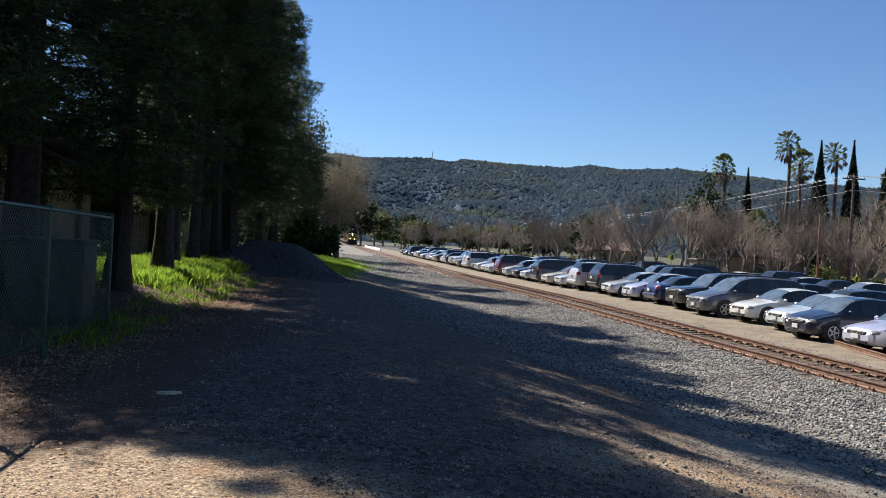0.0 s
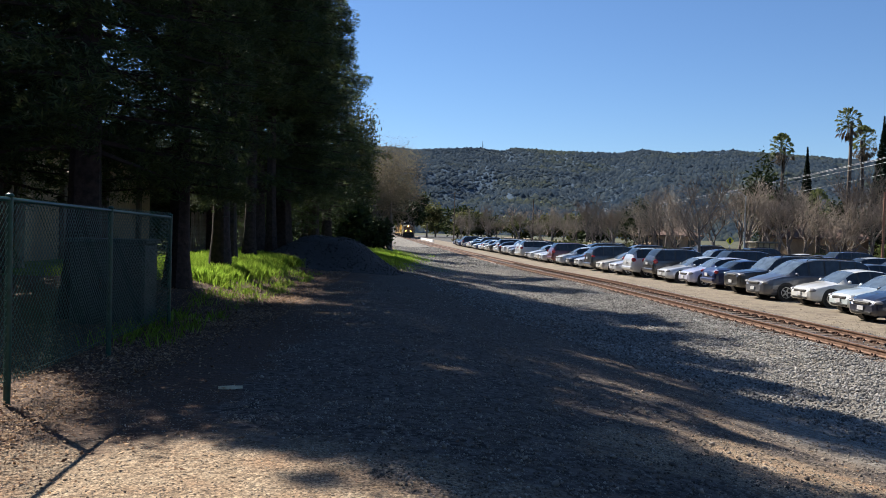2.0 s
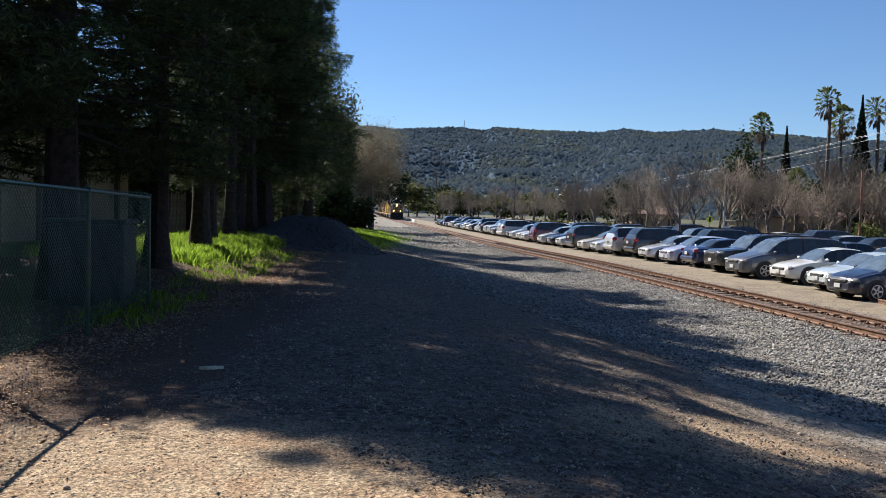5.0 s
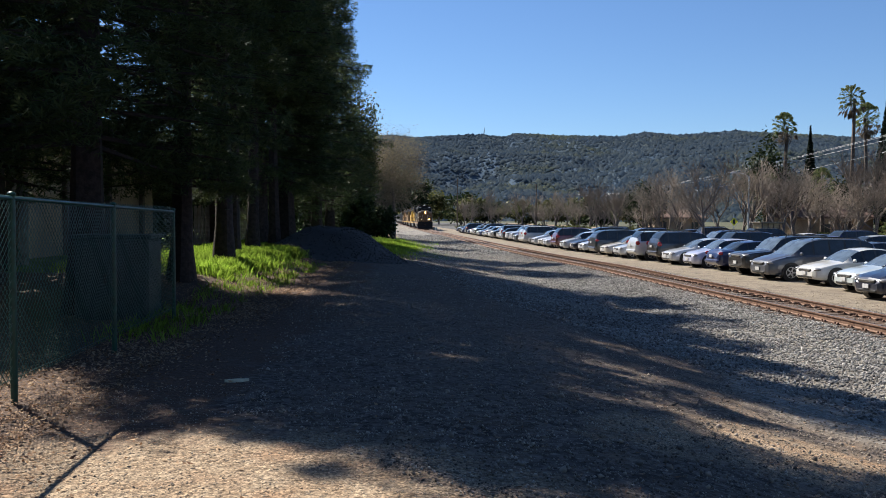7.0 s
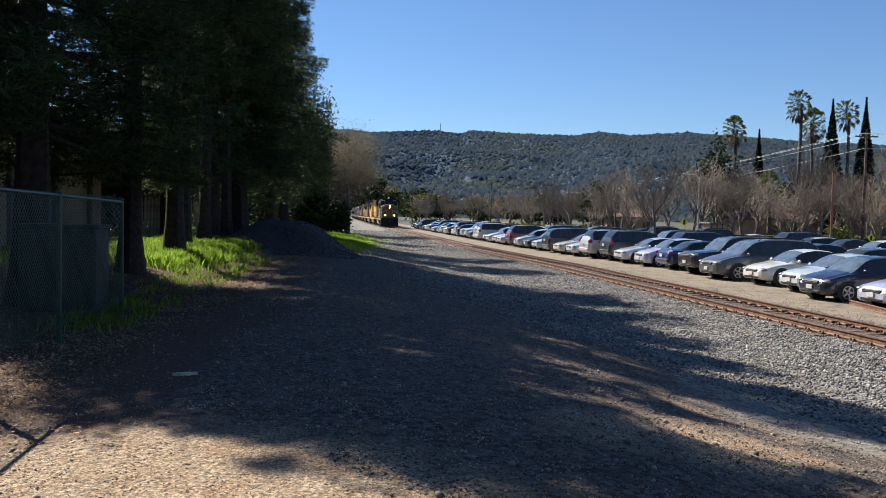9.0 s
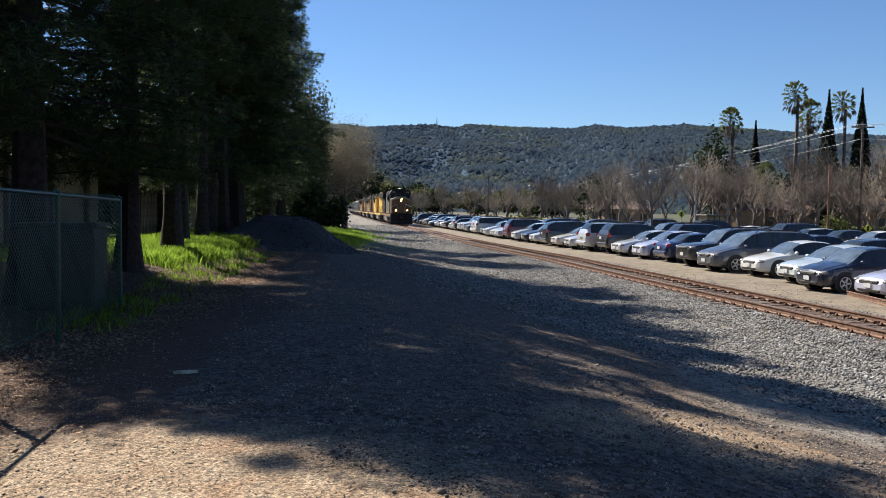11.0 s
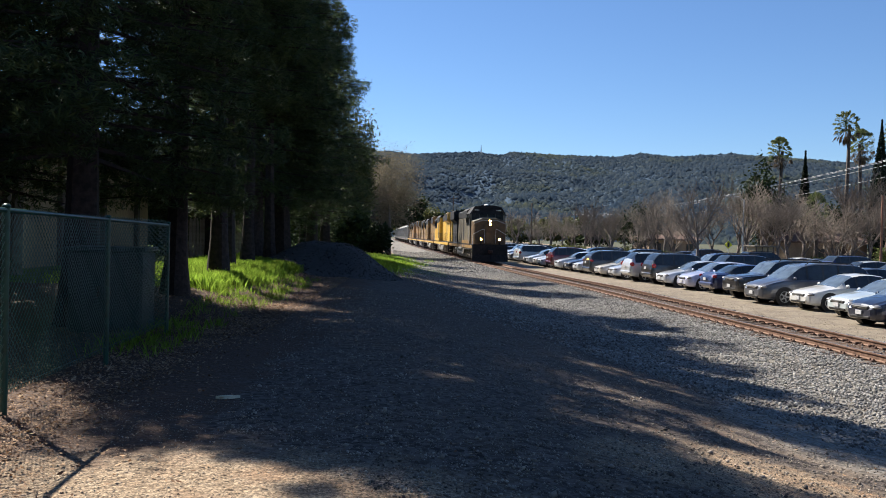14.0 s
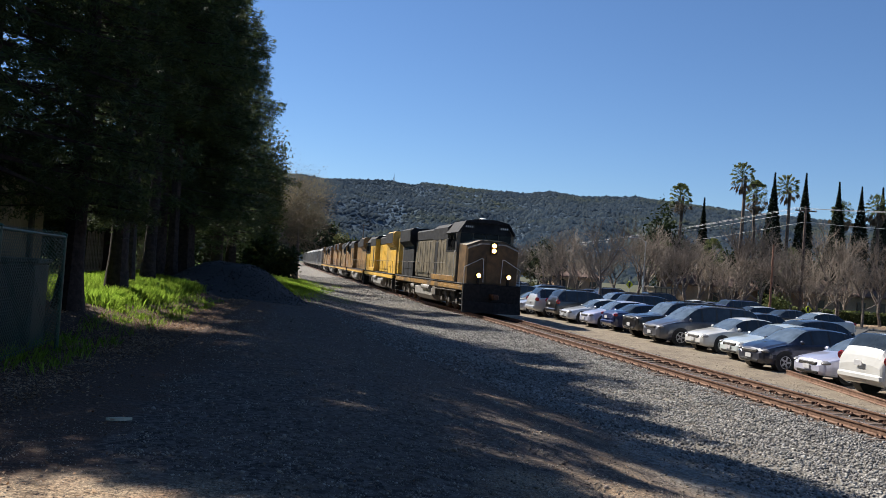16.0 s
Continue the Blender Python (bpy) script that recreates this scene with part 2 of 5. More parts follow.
M = {
    "ground": ground_material(), "hill": hill_material(),
    "rail": surface("rusty_rail_steel", (.12, .067, .044), (.24, .145, .098), 9, .65, .3, .3, 60),
    "rail_head": surface("worn_rail_head", (.24, .17, .13), (.36, .28, .23), 12, .35, .8),
    "tie": surface("weathered_tie_wood", (.05, .035, .028), (.14, .10, .075), 6, .9, 0, .6, 30, (.2, .16, .12)),
    "iron": surface("rusted_iron", (.035, .022, .018), (.10, .05, .03), 12, .8, .3, .4, 40),
    "stone": surface("crushed_stone", (.165, .158, .147), (.33, .315, .288), 3, .9, 0, .15, 60, island=.75),
    "coarsestone": surface("coarse_grey_stone", (.15, .145, .139), (.325, .313, .29), 3, .9, 0, .15, 60, island=.7),
    "pebble": surface("tan_pebble", (.2, .165, .12), (.42, .35, .265), 3, .9, 0, .1, 60, island=.45),
    "darkstone": surface("loose_gravel_stone", (.12, .1, .08), (.38, .32, .25), 3, .9, 0, .1, 60, island=.6),
    "leaflitter": leafy("dry_fallen_leaf", (.13, .065, .035), (.48, .33, .2), .2, .8),
    "grass": leafy("green_grass_blade", (.22, .36, .035), (.42, .56, .09), .6),
    "redwood_leaf": leafy("redwood_foliage", (.028, .044, .018), (.105, .132, .05), .48, .5),
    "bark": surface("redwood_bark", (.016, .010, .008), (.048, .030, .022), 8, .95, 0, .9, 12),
    "twig": surface("grey_brown_twig", (.15, .12, .092), (.275, .224, .175), 4, .9),
    "greybark": surface("grey_bark", (.10, .08, .065), (.22, .18, .15), 6, .95, 0, .6, 20),
    "olive_leaf": leafy("olive_green_leaf", (.05, .06, .02), (.14, .14, .05), .35),
    "bush_leaf": leafy("dark_bush_leaf", (.014, .026, .011), (.05, .066, .026), .18, .75),
    "cypress_leaf": leafy("cypress_foliage", (.006, .014, .008), (.018, .03, .013), .1),
    "tan_leaf": leafy("dry_tan_leaf", (.12, .102, .068), (.28, .24, .16), .45, .8),
    "palm_leaf": leafy("palm_frond", (.06, .08, .03), (.18, .20, .08), .35),
    "palm_dead": leafy("dead_palm_frond", (.09, .07, .045), (.2, .15, .10), .2),
    "palm_trunk": surface("palm_trunk", (.06, .045, .035), (.13, .10, .08), 5, .95, 0, .6, 10),
    "fence_green": surface("green_vinyl_coated_steel", (.004, .04, .026), (.01, .07, .048), 10, .32, 0, .1, 80),
    "box_green": surface("faded_green_metal", (.005, .018, .017), (.011, .028, .027), 4, .5, 0, .1, 40),
    "stucco": surface("tan_stucco", (.30, .21, .13), (.40, .29, .18), 6, .95, 0, .4, 90, (.24, .17, .11)),
    "roof": surface("brown_roof", (.09, .05, .036), (.17, .10, .07), 5, .9, 0, .4, 30),
    "trim": surface("dark_trim_wood", (.07, .05, .04), (.13, .09, .07), 5, .8),
    "plank": surface("weathered_fence_board", (.11, .08, .06), (.22, .17, .13), 5, .9, 0, .5, 30),
    "pole": surface("brown_utility_pole", (.07, .05, .038), (.15, .11, .085), 5, .9, 0, .4, 20),
    "orangepole": surface("reddish_pole", (.22, .10, .06), (.32, .16, .10), 5, .9),
    "galv": surface("galvanised_steel", (.36, .37, .38), (.52, .53, .54), 8, .45, .6),
    "wire": surface("cable", (.35, .35, .36), (.5, .5, .5), 5, .5, .5),
    "yellowsign": surface("yellow_green_sign", (.66, .62, .02), (.76, .70, .03), 4, .5),
    "tyre": surface("tyre_rubber", (.012, .012, .012), (.025, .025, .025), 9, .85),
    "rim": surface("alloy_rim", (.42, .42, .43), (.6, .6, .6), 9, .3, .7),
    "black": surface("black_plastic", (.008, .008, .008), (.018, .018, .018), 9, .6),
    "glass": glass("tinted_window_glass"),
    "cabglass": surface("dark_cab_glass", (.006, .007, .008), (.014, .015, .017), 3, .18, spec=.25),
    # pale blue base colour paints in the sky mirrored by the windshields
    "windshield": glass("sky_tint_windshield", (.10, .135, .18)),
    "headlamp": surface("clear_headlamp", (.13, .13, .135), (.24, .24, .25), 9, .22),
    "taillamp": surface("red_tail_lamp", (.28, .012, .012), (.42, .02, .018), 9, .2, coat=.6),
    "plate": surface("white_plate", (.42, .42, .43), (.52, .52, .53), 9, .5),
    "chrome": surface("chrome", (.6, .6, .6), (.75, .75, .75), 9, .15, .95),
    "ly1": surface("sooty_yellow_paint", (.22, .12, .035), (.36, .20, .05), 3, .5, 0, .05, 40, (.07, .05, .035), .9),
    "ly2": surface("bright_yellow_paint", (.62, .36, .035), (.78, .47, .06), 3, .45, 0, .05, 40, (.42, .27, .08), .6),
    "ly3": surface("faded_orange_paint", (.24, .12, .035), (.36, .18, .05), 3, .5, 0, .05, 40, (.2, .12, .07), .8),
    "lgrey": surface("locomotive_grey", (.105, .066, .033), (.18, .108, .05), 3, .6, 0, .05, 40, (.03, .026, .022), .8, spec=.25),
    "lroof": surface("sooty_roof_grey", (.010, .010, .012), (.028, .028, .03), 3, .7, 0, .05, 40, spec=.2),
    "ltan": surface("dusty_tan_grey_paint", (.115, .096, .066), (.205, .17, .112), 3, .5, 0, .05, 40, (.055, .048, .038), 1.1),
    # paler copy of the body paint, for the sunlit nose top
    "lpale": surface("sunlit_tone_paint", (.17, .15, .115), (.3, .265, .2), 3, .5, 0, .05, 40, (.12, .1, .08), 1.1),
    "under": surface("dirty_running_gear", (.065, .056, .047), (.165, .145, .12), 6, .8, .2, .3, 30),
    "tank": surface("pale_dusty_tank", (.2, .19, .175), (.33, .31, .285), 4, .6, .1),
    "soot": surface("black_pilot_paint", (.008, .008, .009), (.024, .022, .021), 6, .7, spec=.2),
    "whiterail": surface("white_handrail", (.6, .6, .58), (.75, .74, .7), 9, .5),
    "hopper": surface("grey_freight_car", (.20, .20, .20), (.32, .32, .31), 3, .6, 0, .05, 40, (.25, .22, .19), .7),
    "beam": lamp("headlight", (1.0, .44, .09), 14.0),
    "hedge": leafy("hedge_leaf", (.05, .07, .02), (.16, .18, .06), .3),
    "white_wall": surface("white_low_wall", (.6, .6, .58), (.75, .75, .72), 4, .8),
}
CAR = {
    "silver": paint("silver_paint", (.52, .54, .57), .3, .28), "white": paint("white_paint", (.55, .55, .53)), "pearl": paint("champagne_paint", (.6, .565, .5), .25, .28),
    "grey": paint("grey_paint", (.08, .084, .1), .3, .3), "black": paint("black_paint", (.012, .012, .014)), "navy": paint("navy_paint", (.008, .012, .030), .2),
    "blue": paint("blue_paint", (.012, .022, .085), .3), "maroon": paint("maroon_paint", (.10, .015, .02), .2), "lavender": paint("lavender_silver_paint", (.48, .49, .62), .3, .28),
    "palegreen": paint("pale_green_silver_paint", (.52, .585, .6), .25, .28), "slate": paint("dark_slate_paint", (.032, .035, .042), .4),
}


# ---- building helpers ----
class Form:
    """Collects the points and faces of one mesh."""

    def __init__(self):
        self.v, self.f = [], []

    def add(self, vs, fs):
        n = len(self.v)
        self.v += [tuple(p) for p in vs]
        self.f += [tuple(i + n for i in q) for q in fs]
        return self

    def loft(self, rings, caps=True, loop=True):
        n, k = len(self.v), len(rings[0])
        self.v += [tuple(p) for r in rings for p in r]
        for j in range(len(rings) - 1):
            for i in range(k if loop else k - 1):
                a, b = n + j * k + i, n + j * k + (i + 1) % k
                self.f.append((a, b, b + k, a + k))
        if caps:
            self.f.append(tuple(n + i for i in range(k))[::-1])
            self.f.append(tuple(n + (len(rings) - 1) * k + i for i in range(k)))
        return self

    def box(self, x0, x1, y0, y1, z0, z1, b=0.02):
        """A box with chamfered edges."""
        b = min(b, (x1 - x0) * .45, (y1 - y0) * .45, (z1 - z0) * .45)
        rings = []
        for z, i in ((z0, b), (z0 + b, 0), (z1 - b, 0), (z1, b)):
            X0, X1, Y0, Y1 = x0 + i, x1 - i, y0 + i, y1 - i
            rings.append([(X0 + b, Y0, z), (X1 - b, Y0, z), (X1, Y0 + b, z), (X1, Y1 - b, z), (X1 - b, Y1, z), (X0 + b, Y1, z), (X0, Y1 - b, z), (X0, Y0 + b, z)])
        return self.loft(rings)

    def tube(self, p, q, r0, r1=None, n=6, caps=True):
        p, q = Vector(p), Vector(q)
        r1 = r0 if r1 is None else r1
        d = (q - p).normalized()
        u = d.orthogonal().normalized()
        w = d.cross(u)
        ring = lambda c, r: [c + (u * math.cos(2 * math.pi * i / n) + w * math.sin(2 * math.pi * i / n)) * r for i in range(n)]
        return self.loft([ring(p, r0), ring(q, r1)], caps)

    def path(self, pts, r, n=6):
        for a, b in zip(pts, pts[1:]):
            self.tube(a, b, r, r, n)
        return self

    def ball(self, c, r, n=10, m=6):
        rings = []
        for j in range(m + 1):
            t = math.pi * (j + .02) / (m + .04)
            rings.append([(c[0] + r[0] * math.sin(t) * math.cos(2 * math.pi * i / n), c[1] + r[1] * math.sin(t) * math.sin(2 * math.pi * i / n), c[2] - r[2] * math.cos(t)) for i in range(n)])
        return self.loft(rings)

    def profile(self, pts, x0, x1):
        """A side outline in y, z drawn out from x0 to x1."""
        return self.loft([[(x0, *p) for p in pts], [(x1, *p) for p in pts]])

    def mesh(self, name, mat, soft=False):
        me = bpy.data.meshes.new(name)
        me.from_pydata(self.v, [], self.f)
        me.materials.append(mat)
        if soft:
            me.shade_smooth()
            me.set_sharp_from_angle(angle=radians(38))
        return me


def part(name, form, mat, parent=None, label="", soft=False, at=None):
    me = form if isinstance(form, bpy.types.Mesh) else form.mesh(name, mat, soft)
    ob = new(name, me)
    if parent:
        ob.parent = parent
    if at is not None:
        ob.matrix_basis = at
    return tagged(ob, label) if label else ob


def thing(name, label, category, group="", at=None):
    ob = tagged(new(name), label, category, group)
    if at is not None:
        ob.matrix_basis = at
    return ob


def many(name, base_v, base_f, mats, mat):
    """One mesh of many copies of a small shape, each by its own 4x4 matrix (numpy)."""
    bv = np.c_[np.array(base_v, float), np.ones(len(base_v))]
    co = np.einsum("nij,vj->nvi", np.asarray(mats), bv)[:, :, :3].reshape(-1, 3)
    n, k, w = len(mats), len(base_v), len(base_f[0])
    fi = (np.arange(n)[:, None, None] * k + np.array(base_f)[None]).reshape(-1, w)
    me = bpy.data.meshes.new(name)
    me.vertices.add(len(co))
    me.vertices.foreach_set("co", co.ravel())
    me.loops.add(fi.size)
    me.loops.foreach_set("vertex_index", fi.ravel())
    me.polygons.add(len(fi))
    me.polygons.foreach_set("loop_start", np.arange(0, fi.size, w))
    me.update(calc_edges=True)
    me.materials.append(mat)
    return me


def turns(rng, n, tilt=math.pi):
    """Random turns (n x 3 x 3): any heading, tilted up to the given angle."""
    a, t, s = rng.uniform(0, 2 * math.pi, n), rng.uniform(-tilt, tilt, n), rng.uniform(0, 2 * math.pi, n)

    def rot(i, j, w):
        m = np.tile(np.eye(3), (n, 1, 1))
        m[:, i, i], m[:, j, j], m[:, i, j], m[:, j, i] = np.cos(w), np.cos(w), -np.sin(w), np.sin(w)
        return m
    return rot(0, 1, a) @ rot(0, 2, t) @ rot(0, 1, s)


def placed(pts, rots, scales):
    n = len(pts)
    m = np.tile(np.eye(4), (n, 1, 1))
    m[:, :3, :3] = rots * np.asarray(scales).reshape(n, -1)[:, None, :]
    m[:, :3, 3] = pts
    return m


# ---- ground ----
def spread(a, b, n):
    return [a + (b - a) * i / n for i in range(n)]


def build_ground():
    xs = [-4000, -1500, -600, -200, -90, -40, -28] + spread(-20, 30, 150) + [30, 32, 34, 37, 41, 46, 52, 60, 75, 100, 200, 600, 1500, 4000]
    ys = [-3000, -800, -200, -60, -25, -10, -4] + spread(0, 30, 110) + spread(30, 90, 90) + spread(90, 420, 66) + [420, 500, 650, 900, 1500, 3000, 4500]
    vs = [(x, y, ground_z(x, y)) for y in ys for x in xs]
    n = len(xs)
    fs = [(j * n + i, j * n + i + 1, j * n + n + i + 1, j * n + n + i) for j in range(len(ys) - 1) for i in range(n - 1)]
    me = bpy.data.meshes.new("ground")
    me.from_pydata(vs, [], fs)
    me.materials.append(M["ground"])
    me.shade_smooth()
    zones = {k: [] for k in ("dirt", "ballast", "lot", "asphalt", "litter", "grass", "far")}
    for x, y, z in vs:
        s = x - track_mid(y)
        wob = 1.2 * noise.noise((x * .25, y * .25, 3))
        zones["dirt"].append(max(.9 * (1 - smooth(5.0, 8.5, y + wob)) * (1 - smooth(-1, 3, x)), .42 * smooth(-10.5, -7.5, s + wob) * (1 - smooth(11, 22, y)), .75 * math.exp(-((x - 3.0) / 2.0) ** 2 - ((y - 7.4) / 1.7) ** 2), .85 * smooth(34, 60, y) * smooth(-14, -9, s + wob)))
        zones["ballast"].append(smooth(-9.8, -4.6, s + wob * 1.3) * (1 - smooth(1.9, 2.8, s)))
        zones["lot"].append(smooth(1.9, 2.7, s) * (1 - smooth(7, 9, s)))
        zones["asphalt"].append(smooth(7, 9, s) * (1 - smooth(44, 52, x)))
        zones["litter"].append(.72 * smooth(-1.75, -1.35, s) * (1 - smooth(1.35, 1.75, s)) + smooth(-.7, -2.8, x + wob * .5) * (1 - smooth(34, 46, y)) * smooth(5, 7.5, y) * .95 + .8 * smooth(-3.3, -4, x) * (1 - smooth(7, 8, y)))
        zones["grass"].append(max(smooth(-4.3, -5.4, x + .4 * wob) * smooth(20, 22, y) * (1 - smooth(64, 80, y)), smooth(45, 52, y) * smooth(-12, -10, s + wob) * (1 - smooth(-6.5, -5.0, s + wob)) * (1 - smooth(90, 110, y)), .9 * smooth(-14, -20, s) * smooth(40, 60, y)))
        zones["far"].append(max(smooth(420, 600, y), smooth(52, 60, x)))
    for k, val in zones.items():
        a = me.attributes.new(k, "FLOAT", "POINT")
        a.data.foreach_set("value", np.clip(val, 0, 1).astype("f"))
    tagged(new("ground", me), "bare ground of dark gravel, tan dirt and pale railway ballast", "ground", kind="structure")


STONE_V = [(1, 0, .1), (.2, .95, -.1), (-.9, .35, .05), (-.5, -.8, -.05), (.55, -.75, .1), (.1, .1, .8), (-.05, 0, -.6)]
STONE_F = [(0, 1, 5), (1, 2, 5), (2, 3, 5), (3, 4, 5), (4, 0, 5), (1, 0, 6), (2, 1, 6), (3, 2, 6), (4, 3, 6), (0, 4, 6)]


def scatter(n, seed, pick, lo, hi, sink=.25):
    """Stones at points chosen by pick(rng, n) -> x, y."""
    rng = np.random.default_rng(seed)
    x, y = pick(rng, n)
    size = rng.uniform(lo, hi, n) ** 1.0
    z = np.array([ground_z(a, b) for a, b in zip(x, y)])
    sc = size[:, None] * rng.uniform(.6, 1.2, (n, 3))
    return placed(np.c_[x, y, z + size * sink], turns(rng, n), sc)


def build_stones():
    def bal(rng, n):
        y = 6 + 56 * rng.random(n) ** 1.45
        s = -.95 - 8.6 * rng.beta(1.0, 1.35, n) * (.6 + .4 * np.clip((y - 9) / 14, 0, 1))
        return np.array([track_mid(b) for b in y]) + s, y

    def inner(rng, n):
        y = 8 + 50 * rng.random(n) ** 1.3
        return np.array([track_mid(b) for b in y]) + rng.uniform(-.66, 1.9, n), y

    def loose(rng, n):
        y = 3.6 + 24 * rng.random(n) ** 1.6
        return rng.uniform(-2.5, 9, n) * (.35 + .65 * np.minimum(1, y / 16)) + np.maximum(0, 7.5 - y) * .7, y

    def shoulder(rng, n):
        y = 6 + 40 * rng.random(n) ** 1.5
        return np.array([track_mid(b) for b in y]) - rng.uniform(.95, 4.0, n), y

    def lot(rng, n):
        y = 9 + 40 * rng.random(n) ** 1.4
        return np.array([track_mid(b) for b in y]) + 1.9 + 3.2 * rng.beta(1, 1.6, n), y

    def far_bal(rng, n):
        y = rng.uniform(58, 125, n)
        return np.array([track_mid(b) for b in y]) + rng.uniform(-7.5, -.95, n), y
    near, dusty = scatter(54000, 1, bal, .015, .042), scatter(7000, 6, far_bal, .05, .11)
    gap = np.array([x - track_mid(y) + .9 * noise.noise((x * .5, y * .3, 9)) for x, y in near[:, :2, 3]])
    tagged(new("coarse_ballast", many("coarse_ballast", STONE_V, STONE_F, np.concatenate([near[gap > -4.0], scatter(16000, 11, shoulder, .022, .046), scatter(2600, 2, inner, .018, .04)]), M["coarsestone"])), "coarse dark grey crushed stone along the rails", "ballast", kind="stuff")
    tagged(new("ballast_stones", many("ballast_stones", STONE_V, STONE_F, np.concatenate([near[gap <= -4.0], dusty]), M["stone"])), "dusty pale crushed stone beside the railway", "ballast", kind="stuff")

    def pebbles(rng, n):
        y = 3.2 + 5.5 * rng.random(n) ** 1.5
        return rng.uniform(-3.6, 2.6, n), y
    tagged(new("gravel", many("gravel", STONE_V, STONE_F, np.concatenate([scatter(34000, 3, loose, .006, .019), scatter(420, 4, loose, .02, .045)]), M["darkstone"])), "loose dark gravel scattered over the ground", "gravel", kind="stuff")
    tagged(new("pebbles", many("pebbles", STONE_V, STONE_F, np.concatenate([scatter(16000, 8, pebbles, .003, .010, .1), scatter(40, 9, pebbles, .014, .035), scatter(7000, 13, lot, .006, .022)]), M["pebble"])), "small tan pebbles on the bare dirt", "pebbles", kind="stuff")


LEAF_V = [(-1, 0, .15), (0, -.45, 0), (1, 0, .2), (0, .45, .08)]
LEAF_F = [(0, 1, 2, 3)]


def build_litter():
    rng = np.random.default_rng(7)
    n = 27000
    y = 3.2 + 17 * rng.random(n) ** 2.0
    x = -3.0 - np.abs(rng.normal(0, 1.6, n)) + rng.exponential(.35, n) * (rng.random(n) < .5)
    z = np.array([ground_z(a, b) for a, b in zip(x, y)]) + rng.uniform(.004, .05, n)
    m = placed(np.c_[x, y, z], turns(rng, n, .8), rng.uniform(.012, .032, n)[:, None] * np.array([1, 1, 1.2]))
    n2 = 1500
    x2, y2 = rng.uniform(-3.2, 6, n2), 4 + 12 * rng.random(n2) ** 1.6
    z2 = np.array([ground_z(a, b) for a, b in zip(x2, y2)]) + .01
    m2 = placed(np.c_[x2, y2, z2], turns(rng, n2, .4), rng.uniform(.01, .03, n2)[:, None] * np.ones(3))
    n3 = 9000
    x3, y3 = -2.6 - 2.2 * rng.random(n3), 14 + 20 * rng.random(n3)
    z3 = np.array([ground_z(a, b) for a, b in zip(x3, y3)]) + rng.uniform(.004, .03, n3)
    m2 = np.concatenate([m2, placed(np.c_[x3, y3, z3], turns(rng, n3, .7), rng.uniform(.015, .04, n3)[:, None] * np.ones(3))])
    tagged(new("fallen_leaves", many("fallen_leaves", LEAF_V, LEAF_F, np.concatenate([m, m2]), M["leaflitter"])), "dry tan and brown fallen leaves by the fence", "leaves", kind="stuff")


BLADE_V = [(-.06, 0, 0), (.06, 0, 0), (.05, .12, .55), (0, .42, 1.0), (-.045, .12, .55)]
BLADE_F = [(0, 1, 2, 3, 4)]


def build_grass():
    rng = np.random.default_rng(9)

    def blades(x, y, lo, hi):
        n = len(x)
        z = np.array([ground_z(a, b) for a, b in zip(x, y)]) - .01
        h = rng.uniform(lo, hi, n)
        return placed(np.c_[x, y, z], turns(rng, n, .5), np.c_[h * .36, h, h])

    def clumps(k, per, px, py, r):
        cx, cy = px(k), py(k)
        i = np.repeat(np.arange(k), per)
        return cx[i] + rng.normal(0, r, k * per), cy[i] + rng.normal(0, r * 1.3, k * per)
    a = clumps(760, 88, lambda k: -4.75 - 4.6 * rng.beta(1.05, 1.4, k), lambda k: rng.uniform(20.6, 46, k), .19)
    b = clumps(46, 16, lambda k: rng.uniform(-4.7, -3.55, k), lambda k: rng.uniform(11.6, 15.6, k), .10)
    c = clumps(260, 26, lambda k: rng.normal(-2.2, 1.0, k), lambda k: rng.normal(63, 9, k), .3)
    d = clumps(90, 22, lambda k: rng.uniform(-4.7, -3.5, k), lambda k: rng.uniform(16.5, 31, k), .12)
    m = np.concatenate([blades(*a, .06, .34), blades(*d, .04, .2), blades(*b, .05, .24), blades(*c, .10, .34)])
    tagged(new("grass", many("grass", BLADE_V, BLADE_F, m, M["grass"])), "bright green sunlit grass under the trees", "grass", kind="stuff")


